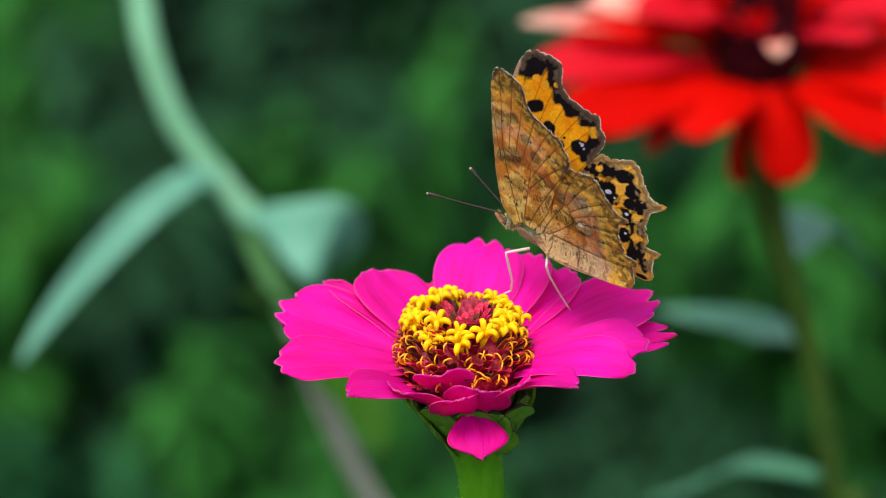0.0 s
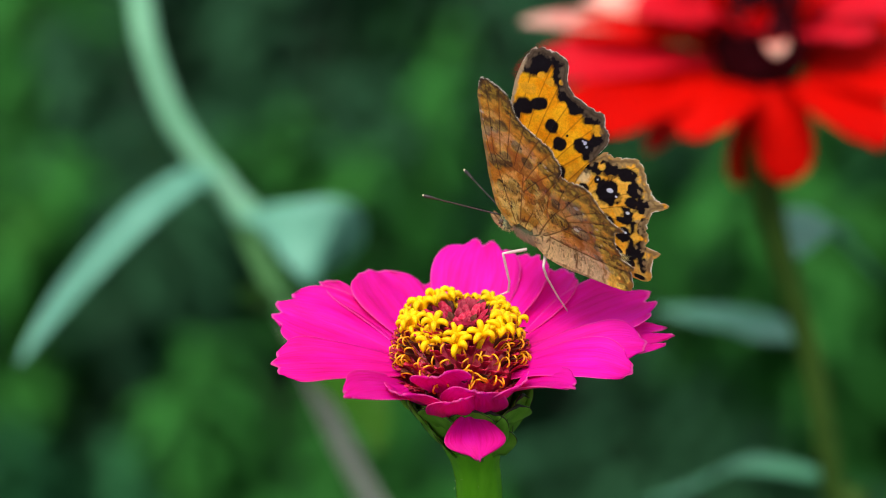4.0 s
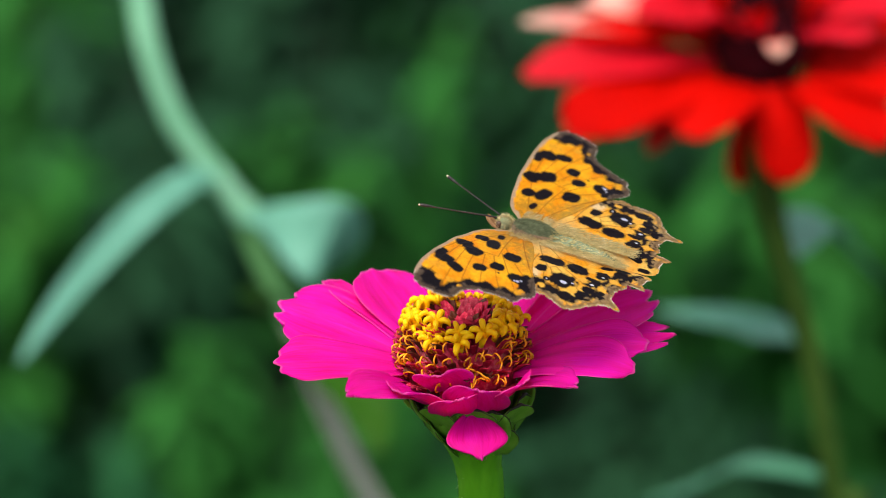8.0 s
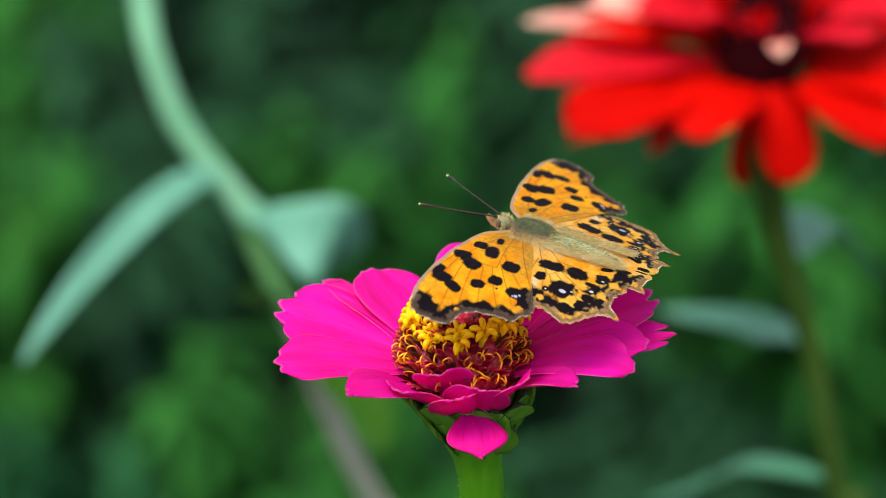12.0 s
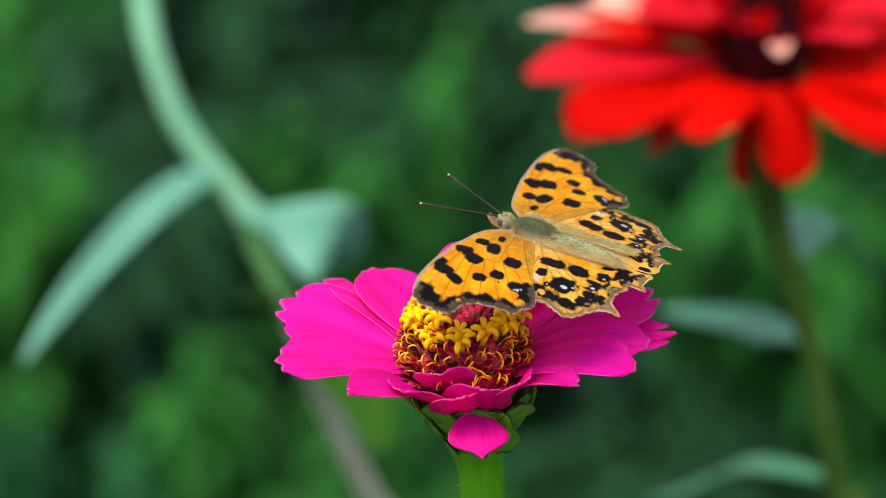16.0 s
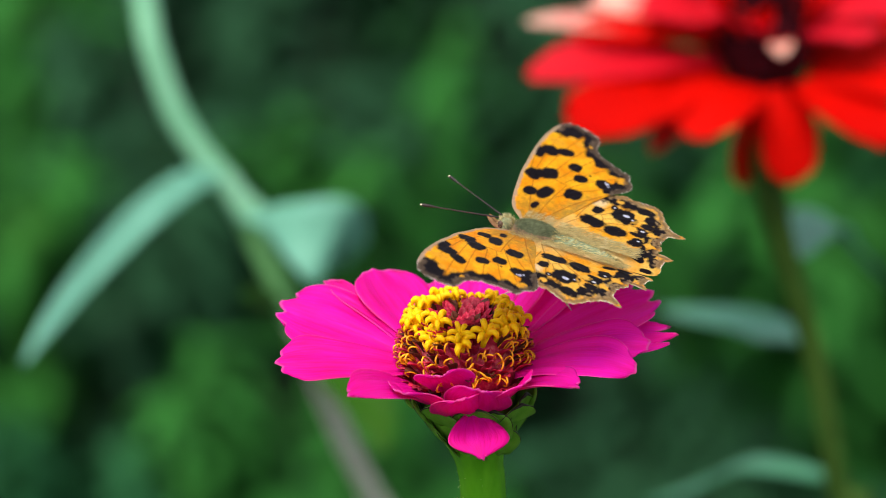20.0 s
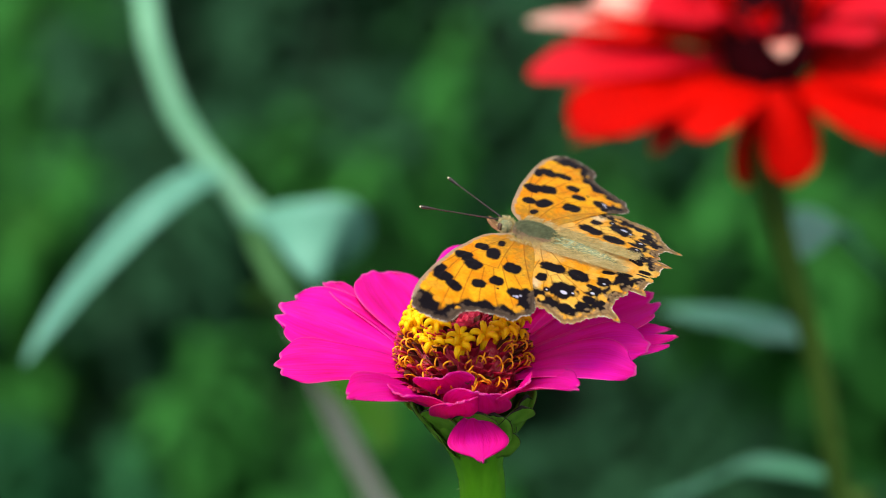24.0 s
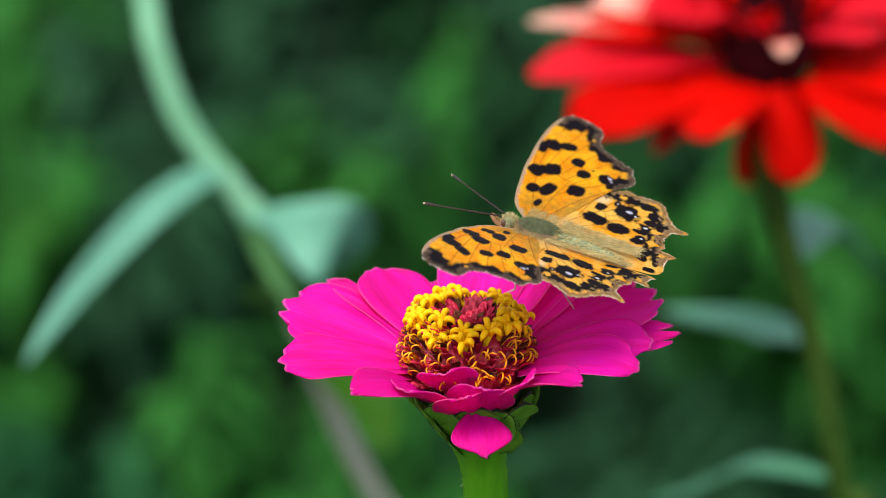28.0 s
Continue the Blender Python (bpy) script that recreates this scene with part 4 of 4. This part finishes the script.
    for wing, s, back in list(wings):
        if back:
            def on_wing():
                x = rng.uniform(-14, -1)
                return (x, s * rng.uniform(-0.2, 2.6 + 0.06 * x), 0.12), (0, 0, 0.35), (-1.0, s * 0.25, -0.12)

            tagged(part("wing_hair", joined("wing_hair", tufts(rng, 1500, on_wing, 1.2, 0.18, 0.022)), TAWNY, wing, "long tawny hairs beside the body"), kind="stuff")
        else:
            def on_base():
                return (rng.uniform(-0.5, 4.2), s * rng.uniform(0.2, 2.6), 0.2), (0, 0, 0.35), (-0.5, s * 0.7, -0.1)

            tagged(part("wing_hair", joined("wing_hair", tufts(rng, 420, on_base, 0.8, 0.2, 0.022)), TAWNY, wing, "olive-tawny hairs at the wing's root"), kind="stuff")
    return b, wings, legs


butterfly, wings, legs = make_butterfly()


# ---- the pale stalk that arches behind, with two drooping leaves ----
def make_stalk():
    rng = np.random.default_rng(31)
    z = thing("zinnia_stalk", pose(0.0366, 0.3862, 0), "tall pale green zinnia stalk with two drooping grey-green leaves", "plant", "zinnias in the bed")
    own = pose(-0.0366, -0.3862, 0) @ receded(1.2)
    top = [(-72.4, 229, 594), (-70.2, 220, 569.3), (-68.6, 214.4, 556.1), (-66.6, 211.1, 547.1), (-64.9, 207.8, 538.2), (-60.7, 205.5, 525.2), (-55.2, 204.3, 515.5), (-49.2, 203.9, 508.1), (-45.3, 204, 501.7)]
    mid = [(-45.3, 204, 501.7), (-42.7, 203.6, 494.1), (-38.9, 202.8, 485.4), (-35.3, 203.4, 477.3)]
    low = [(-35.3, 203.4, 477.3), (-30.6, 209, 460.5), (-25.6, 214.9, 444.4), (-19.2, 220.6, 427.7), (-8.6, 228.7, 401.4), (12, 240, 300), (26, 248, 200), (34, 254, 0), (38, 258, -362.5)]
    part("stem", joined("stem", [tube(np.array(top) * MM, [2.5 * MM, 2.7 * MM, 2.8 * MM, 2.7 * MM], 18, 70)]), PALESTEM, z, "smooth pale green upper stem", own)
    part("stem", joined("stem", [tube(np.array(mid) * MM, [2.6 * MM, 2.4 * MM, 2.4 * MM], 18, 30)]), MIDSTEM, z, "green stem below the node", own)
    part("stem", joined("stem", [tube(np.array(low) * MM, [2.3 * MM, 2.3 * MM, 2.8 * MM, 3.6 * MM], 18, 60)]), DRYSTEM, z, "greyish dry lower stem", own)
    part("node", joined("node", [ball(np.array((-45.3, 204, 502.5)) * MM, (3.3 * MM, 3.2 * MM, 3.6 * MM), 14, 10)]), PALESTEM, z, "swollen node", own)
    left = [(-49.8, 202.8, 511.3), (-56.3, 198.1, 511.3), (-64.7, 190.7, 507.3), (-72.4, 182.8, 501.7), (-79.9, 174.4, 494.9), (-85, 166.5, 489.3), (-88.6, 161.2, 484.6)]
    part("leaf", joined("leaf", [leaf_sheet(left, 6.1, rng, 0.25, 9, 26, 0.6, 0.36, (0.5, -0.6, 0.6))]), PALELEAF, z, "long narrow drooping leaf", own)
    right = [(-46, 201.6, 501.5), (-39.2, 198.3, 502.2), (-32.4, 194.5, 501.0), (-27.4, 193.8, 499.0), (-25.4, 199.0, 495.0), (-25.0, 206.0, 489.3)]
    part("leaf", joined("leaf", [leaf_sheet(right, 18.5, rng, 0.10, 11, 30, 0.6, 0.64, (0.15, -0.9, 0.35))]), PALELEAF, z, "broad leaf bent over at its tip", own)
    low = [(-36.7, 203.5, 474.7), (-25.8, 188, 472.5), (-18.5, 176, 468.4), (-15.5, 166, 462.5)]
    part("leaf", joined("leaf", [leaf_sheet(low, 11, rng, 0.15, 9, 18, 0.6, 0.5, (0.2, -0.8, 0.5))]), FRESHLEAF, z, "small yellow-green leaf", own)
    low = [(-38.2, 203, 482), (-41.4, 188, 488.5), (-44.8, 176, 493.5)]
    part("leaf", joined("leaf", [leaf_sheet(low, 6, rng, 0.15, 9, 14, 0.6, 0.5, (0.2, -0.8, 0.5))]), FRESHLEAF, z, "small yellow-green leaf", own)


make_stalk()


# ---- the red zinnia behind ----
RED_HEAD = (0.0545, 0.1167, 0.5632)
# azimuth, tip (mm), width, arch, twist, cup, look, height of the base
RED_PETALS = [
    (194, (-46.5, -9, -1.9), 13, 3.5, -0.5, 0.2, "rose", -1), (203, (-27, -12, -6.5), 13, 3, -0.3, 0.2, "red", -3), (225, (-17, -14, -7.5), 12, 3, 0, 0.2, "red", -5), (182, (-26, 0, -4), 14, 3, 0, 0.2, "red", -2), (210, (-38.5, -26, -8.2), 19, 5, -0.3, 0.12, "red", -5), (236, (-22.3, -9, -17.4), 10, 5, -0.2, 0.2, "red", -7), (246, (-15.4, -26, -9.2), 17, 5, -0.1, 0.2, "red", -4),
    (284, (4.4, -17, -21.4), 12.5, 6, 0, 0.15, "red", -4), (216, (-38, -17, -13), 5, 3, -0.2, 0.2, "rose", -5), (262, (-3.4, -5, -26), 8, 3, 0, 0.2, "red", -6), (312, (21.5, -27, -10.4), 15, 5, 0.2, 0.15, "red", -4), (333, (33, -18, -5), 15, 5, 0.3, 0.15, "red", -4),
    (355, (42, -4, -1), 16, 4, 0.2, 0.2, "red", -3), (20, (40, 14, 1), 15, 4, 0, 0.2, "red", -3), (45, (30, 30, 3), 15, 4, 0, 0.2, "red", -3), (75, (12, 38, 4), 15, 4, 0, 0.2, "red", -3), (105, (-10, 38, 4), 15, 4, 0, 0.2, "red", -3), (130, (-28, 30, 3), 15, 4, 0, 0.2, "red", -3),
    (172, (-46.6, 3, 5.4), 7.5, 2, -0.3, 0.2, "faded", 3), (160, (-34, 11, 7.6), 12, 2, -0.2, 0.2, "faded", 4), (181, (-38, -1, 4.2), 10, 2, -0.35, 0.2, "red", 3),
    (202, (-25, -4, 9.6), 12, 2.5, -0.3, 0.3, "rose", 6), (234, (-13, -13, 11.2), 10, 3, -0.3, 0.35, "rose", 6), (322, (20.6, -10, 6.6), 10, 3.0, 0.6, 0.35, "rose", 5), (282, (1.8, -15, 3.8), 4.6, 3, 0.1, 0.4, "faded", 4), (262, (-3.0, -13, 8.6), 5.5, 2, 0.1, 0.5, "rose", 6),
    (345, (27, -4, 10), 13, 4, 0.3, 0.3, "rose", 6), (20, (24, 10, 9), 14, 4, 0, 0.3, "red", 4), (70, (8, 24, 10), 14, 4, 0, 0.3, "red", 4), (120, (-12, 20, 10), 14, 4, 0, 0.3, "red", 4), (155, (-22, 8, 9.5), 13, 4, 0, 0.3, "rose", 4),
    (260, (-4, -11, 10.5), 8, 3, 0.2, 0.5, "red", 6), (205, (-12, -5, 12.5), 9, 3, 0, 0.5, "red", 7), (330, (12, -6, 12), 9, 3, 0, 0.5, "red", 7), (60, (6, 10, 14), 9, 3, 0, 0.5, "red", 7),
    # top tier out of view, added to shade the petals below
    (25, (22, 10, 16), 14, 3, 0, 0.2, "red", 11), (160, (-18, 6, 17), 12, 3, 0, 0.3, "red", 11), (90, (0, 18, 17), 12, 3, 0, 0.3, "red", 11),
]


def make_red_zinnia():
    rng = np.random.default_rng(41)
    z = thing("zinnia", pose(0.1007, 0.2228, 0), "large double red zinnia with faded lower petals on a dark stem", "flower", "zinnias in the bed")
    own = pose(-0.1007, -0.2228, 0) @ receded(1.25)
    head = own @ pose(*RED_HEAD)
    pts = [(84, 90, -319), (82, 92, 60), (79, 95, 270), (75, 101.4, 462.6), (70.2, 102.9, 481.4), (65.1, 106.9, 507.1), (59.8, 107.9, 524.5), (55.6, 110, 540.7), (54.6, 115, 554)]
    part("stem", joined("stem", [tube(np.array(pts) * MM, [3.2 * MM, 3.0 * MM, 2.3 * MM, 2.2 * MM, 2.4 * MM, 4.0 * MM], 16, 60)]), DARKSTEM, z, "dark green stem", own)
    part("involucre", joined("involucre", [tube(np.array([(0, -2, -13), (0, -1, -9), (0, 0, -5), (0, 0, -2)]) * MM, [3.0 * MM, 4.6 * MM, 6.4 * MM, 7.2 * MM], 24, 12)]), MAROON, z, "dark bract cup", head)
    kinds = {"red": RED, "rose": ROSE, "faded": FADED}
    words = {"red": "", "rose": "rose-red petal with a curled edge", "faded": "faded cream and rose petal"}
    for az, tip, width, arch, twist, cp, tone, low in RED_PETALS:
        a = radians(az)
        tip = np.array(tip) * 0.934
        base = np.array([8.0 * math.cos(a), 8.0 * math.sin(a), low * 0.934])
        part("petal", joined("petal", [blade(base, tip, width * 0.934, arch, rng, twist, cp, 0.0, 0.3, 0.04, 0.6, 0.55, nu=11, nv=16)]), kinds[tone], z, words[tone], head)
    core = part("seed_head", joined("seed_head", [ball((0, 0, 1.5 * MM), (8.6 * MM, 8.6 * MM, 9 * MM), 20, 12)]), MAROON, z, "maroon seed head, darkened for the shade between petal layers", head)
    kinds = [palea_mesh("palea", rng) for _ in range(3)]
    for m in kinds:
        m.materials.append(MAROON)
    for k in range(90):
        a, up = k * 2.39996, (k + 0.5) / 90
        p = dome(9.0, 10.0, a, up)
        part("palea", kinds[k % 3], None, core, "", bloom_frame(p, (math.cos(a) * (1 - up), math.sin(a) * (1 - up), 0.8), 0))
    for pts, w, mat in (([(59.5, 108, 526), (68.5, 140, 522.4), (76.6, 150, 513.6), (86, 160, 502.1)], 11, MIDLEAF), ([(64, 106.5, 511), (62, 130, 502), (53.8, 150, 498.1), (39.9, 160, 497.3)], 11, MIDLEAF), ([(69.5, 103.5, 485), (56.1, 120, 480.3), (47.4, 130, 471.7), (36, 140, 463.5)], 7, DEEPLEAF)):
        part("leaf", joined("leaf", [leaf_sheet(pts, w, rng, 0.2, 9, 18)]), mat, z, "blue-green leaf", own)


make_red_zinnia()


# ---- the bed behind ----
def bed_leaf(rng, base, heading, length, width, sag):
    d = np.array([math.cos(heading), math.sin(heading), 0])
    pts = [base, base + d * length * 0.35 + (0, 0, length * 0.16), base + d * length * 0.7 + (0, 0, length * (0.16 - 0.5 * sag)), base + d * length + (0, 0, length * (0.05 - sag))]
    return leaf_sheet(pts, width, rng, 0.2, 3, 6, 0.6)


def make_bed_plant(seed, height, spread, mat, label, count=5):
    """A bushy plant: several stems with leaf pairs up their length."""
    rng = np.random.default_rng(seed)
    z = thing("leafy_plant", pose(0, 0, -2.0), label, "plant", "leafy plants in the bed")
    for k in range(count):
        a = TAU * k / count + rng.normal(0, 0.3)
        lean = spread * rng.uniform(0.4, 1.0)
        h = height * rng.uniform(0.75, 1.05)
        pts = [(6 * math.cos(a), 6 * math.sin(a), 0), (0.3 * lean * math.cos(a), 0.3 * lean * math.sin(a), h * 0.4), (lean * math.cos(a) * 0.7, lean * math.sin(a) * 0.7, h * 0.75), (lean * math.cos(a), lean * math.sin(a), h)]
        stem = part("stem", joined("stem", [tube(np.array(pts) * MM, [3 * MM, 2.4 * MM, 1.4 * MM], 7, 14)]), DARKSTEM, z)
        line = spline(pts, 80)
        sheets = []
        for j in range(6, 80, 2):
            for side in (0, math.pi):
                w = a + j * 1.12 + side + rng.normal(0, 0.3)
                sheets.append(bed_leaf(rng, line[j] + rng.normal(0, 2, 3), w, rng.uniform(26, 54), rng.uniform(11, 20), rng.uniform(0.1, 0.6)))
        tagged(part("foliage", joined("foliage", sheets), mat, stem, "lance-shaped leaves in pairs"), kind="stuff")
    return z


BED = [
    # x, y, size, turn, kind
    (-0.20, 0.95, 1.02, 20, 0), (-0.27, 1.0, 1.1, 110, 1), (-0.035, 0.80, 0.56, 45, 1), (-0.062, 0.75, 0.54, 305, 1), (0.075, 0.77, 0.5, 25, 1), (0.145, 0.80, 0.56, 280, 0), (-0.15, 0.80, 0.62, 130, 2), (-0.075, 0.84, 0.70, 70, 1), (-0.24, 0.84, 0.75, 200, 1), (-0.02, 0.88, 0.55, 10, 0), (0.035, 0.80, 0.46, 310, 0), (0.095, 0.86, 0.66, 60, 0),
    (0.15, 0.94, 0.92, 170, 1), (0.21, 0.92, 1.0, 240, 1), (-0.13, 1.10, 0.93, 15, 0), (-0.04, 1.06, 0.86, 140, 1), (0.03, 1.16, 0.92, 33, 0), (0.30, 0.98, 1.0, 150, 2), (-0.34, 1.02, 1.0, 260, 0), (0.40, 0.80, 0.9, 75, 2), (-0.42, 0.80, 0.9, 190, 0),
    (0.17, 1.22, 1.0, 10, 0), (-0.28, 1.35, 1.1, 95, 1), (0.02, 1.45, 1.05, 205, 0), (0.26, 1.46, 1.1, 300, 1), (0.42, 1.25, 1.1, 130, 1), (-0.46, 1.25, 1.1, 310, 0), (-0.14, 1.50, 1.05, 100, 0), (-0.36, 1.70, 1.1, 220, 1),
    (-0.05, 1.80, 1.1, 160, 0), (0.18, 1.85, 1.1, 10, 0), (0.42, 1.7, 1.15, 70, 2), (-0.6, 0.95, 1.0, 250, 1), (0.6, 0.95, 1.0, 60, 1), (-0.18, 2.1, 1.2, 30, 0), (0.1, 2.2, 1.2, 80, 0), (0.38, 2.1, 1.2, 190, 0), (-0.45, 2.15, 1.2, 290, 0), (0.0, 2.6, 1.2, 20, 0), (0.3, 2.6, 1.2, 120, 0), (-0.3, 2.6, 1.2, 220, 0),
]


def make_bed():
    kinds = [make_bed_plant(51, 330, 120, LEAF, "bushy dark green leafy plant"), make_bed_plant(52, 310, 130, LEAF_BRIGHT, "bushy fresh green leafy plant"), make_bed_plant(53, 320, 130, LEAF_BLUE, "bushy blue-green leafy plant")]
    first = {}
    for x, y, size, turn, kind in BED:
        m = pose(EYE[0] + 1.8 * (x - EYE[0]), EYE[1] + 1.8 * (y - EYE[1]), DEEP - 0.004, 0, 0, turn)
        if kind not in first:
            first[kind] = size
            kinds[kind].matrix_basis = m @ Matrix.Scale(1.8 * size, 4)
        else:
            copy_thing(kinds[kind], m @ Matrix.Scale(size / first[kind], 4))


make_bed()

# ---- what moves ----
# the bloom's sway: seconds, mm to the right, mm down
SWAY = [(0, 0.1, 0), (0.5, 0.12, 0), (1, -0.08, 0.05), (2, -0.25, 0.05), (3, -0.26, 0.13), (3.5, -0.23, 0.13), (5.5, -0.25, 0.13), (6, -0.04, 0.13), (6.5, -0.05, 0.13), (7, -0.34, 0.16), (7.5, -0.24, 0.05), (8, 0, 0), (8.5, 0, 0), (9, -0.28, 0.02), (9.5, -0.08, 0),
        (10, -0.2, 0), (11, -0.3, -0.02), (12, -0.32, -0.1), (12.5, -0.5, -0.1), (14.5, -0.38, -0.22), (15, -0.18, -0.25), (15.5, 0.0, -0.28), (16, -0.2, -0.2), (17, -0.26, -0.15), (18, -0.24, -0.13), (19, -0.24, -0.12), (19.5, -0.28, 0),
        (20, -0.3, 0.0), (20.5, -0.38, 0.15), (21, -0.46, 0.18), (21.5, -0.47, 0.23), (23.5, -0.6, 0.28), (24, -0.58, 0.3), (24.5, -0.62, 0.24), (25, -1.1, 0.36), (25.5, -0.83, 0.26), (26, -0.65, 0.18), (26.5, -0.6, 0.05), (27, -0.82, 0.1), (27.5, -0.57, -0.05), (28, -0.26, -0.2)]
# how far the wings are raised from flat: seconds, degrees
FLAP = [(0, 84), (0.1, 80), (0.2, 77), (0.3, 73), (0.4, 66.5), (0.5, 57.2), (0.6, 44), (0.7, 29), (0.8, 12), (0.9, -1.5), (1, -9), (1.1, -7.3), (1.2, -2.5), (1.3, 2.5), (1.4, 10), (1.5, 17), (1.6, 28.2), (1.7, 43), (1.8, 59), (1.9, 74.5), (2, 86), (2.2, 88.5), (2.4, 83), (2.6, 75), (2.7, 67), (2.8, 57), (2.9, 49), (3, 47.5),
        (3.1, 49.5), (3.2, 55.2), (3.3, 61), (3.5, 64.5), (4, 78), (4.5, 84), (5, 66), (5.3, 48), (5.5, 42.8), (5.6, 60), (5.7, 74), (5.8, 75.5), (5.9, 73.5), (6, 71), (6.1, 62.5), (6.2, 51.5), (6.3, 38.8), (6.4, 27.2), (6.5, 14), (6.6, 4.8), (6.7, -0.5), (6.8, 2.2), (6.9, 10), (7, 16.8), (7.1, 26), (7.2, 35), (7.3, 43.5),
        (7.4, 47), (7.5, 45), (7.6, 41), (7.7, 36), (7.8, 27.2), (7.9, 14.3), (8, 2.8), (8.5, 3.7), (9, 5), (9.2, -7.8), (9.5, -2), (9.6, 3), (9.8, 10.5), (10, 8.2), (10.2, -3.7), (10.4, -8.5), (10.5, -7.5), (11, 1), (11.5, -7.5), (12, -7.5), (12.5, -4.5), (13, -8), (13.5, -5), (14, -8), (14.5, -9), (15, -4.5), (15.5, -9.5),
        (16, -4.2), (16.5, -9), (17, -10.5), (17.5, -7.5), (18, -10), (18.5, -6), (19, -10.5), (19.5, -6), (19.6, -6.8), (19.8, -3), (20, 6.2), (20.2, 7.8), (20.4, -2.2), (20.5, -5), (20.6, -5.2), (20.8, 0.8), (21, 8.8), (21.2, 0.8), (21.4, -4), (21.5, -3.7), (22, -8), (22.6, -4), (23.2, -3), (23.5, 0.8), (23.6, -3.5), (23.8, -10.2),
        (24, -5.8), (24.5, -5.6), (25, -6.2), (25.5, -6.5), (26, -7.2), (26.2, -6.5), (26.3, -3.2), (26.4, 1.5), (26.5, 9.2), (26.6, 24.8), (26.7, 43.2), (26.8, 50.5), (26.9, 51.5), (27, 44.8), (27.1, 34), (27.2, 20.2), (27.3, 7), (27.4, -3.7), (27.5, -5), (27.6, -5.5), (27.7, -4), (27.8, -0.8), (27.9, 5), (28, 9)]


def sway_at(t):
    ts = [r[0] for r in SWAY]
    dx, dz = np.interp(t, ts, [r[1] for r in SWAY]), np.interp(t, ts, [r[2] for r in SWAY])
    return pose(0, 0, 0, math.degrees(dz * MM / 0.342 / 0.55), math.degrees(dx * MM / 0.55), 0)


def turned(t):
    """Where the butterfly stands on the still bloom: it turns a little at about 4.5 s."""
    k = min(max((t - 3.6) / 1.8, 0), 1)
    return stance(0).lerp(stance(1), k * k * (3 - 2 * k))


def wing_pose(t, a, s, behind):
    """A wing's hinge: both sides rise alike but for a few degrees, and the hindwing trails the forewing."""
    lift = 0.98 * a + 6.6
    if s > 0:
        lift += np.interp(a, [-10, -6, 2, 10, 35], [1.6, 2.6, 2.1, 3.0, 0.0] if t > 3.6 else [-0.6, 0.4, 2.0, 3.0, 0.0])
        trail = np.interp(a, [0, 30, 50, 72, 84], [0.25, 0.3, 0.6, 0.25, -0.4])
        sweep = np.interp(a, [10, 35], [2.2, 0.0]) if behind == 0 else np.interp(a, [72, 84], [0.0, -3.0])
    else:
        lift += np.interp(a, [-10, -5, 0, 84, 86, 88.5], [-1.8, -0.6, 0.0, 0.0, 3.5, 5.0])
        trail = np.interp(a, [0, 30, 50, 72, 84], [0.25, 0.3, 0.6, 0.25, 0.12])
        sweep = 0.0
    return pose(0, 1.35 * s * MM, 0.3 * MM, s * (lift + behind * trail)) @ Matrix.Rotation(radians(sweep), 4, "Z")


def motions():
    times = [r[0] for r in SWAY] + [4.0, 4.5, 5.0]
    times.sort()
    walk(zinnia, [(t, sway_at(t)) for t in times])
    walk(butterfly, [(t, sway_at(t) @ turned(t)) for t in times])
    for leg in legs:
        walk(leg, [(t, turned(t).inverted() @ stance(1)) for t in times])
    for wing, s, behind in wings:
        walk(wing, [(t, wing_pose(t, a, s, behind)) for t, a in FLAP])


motions()
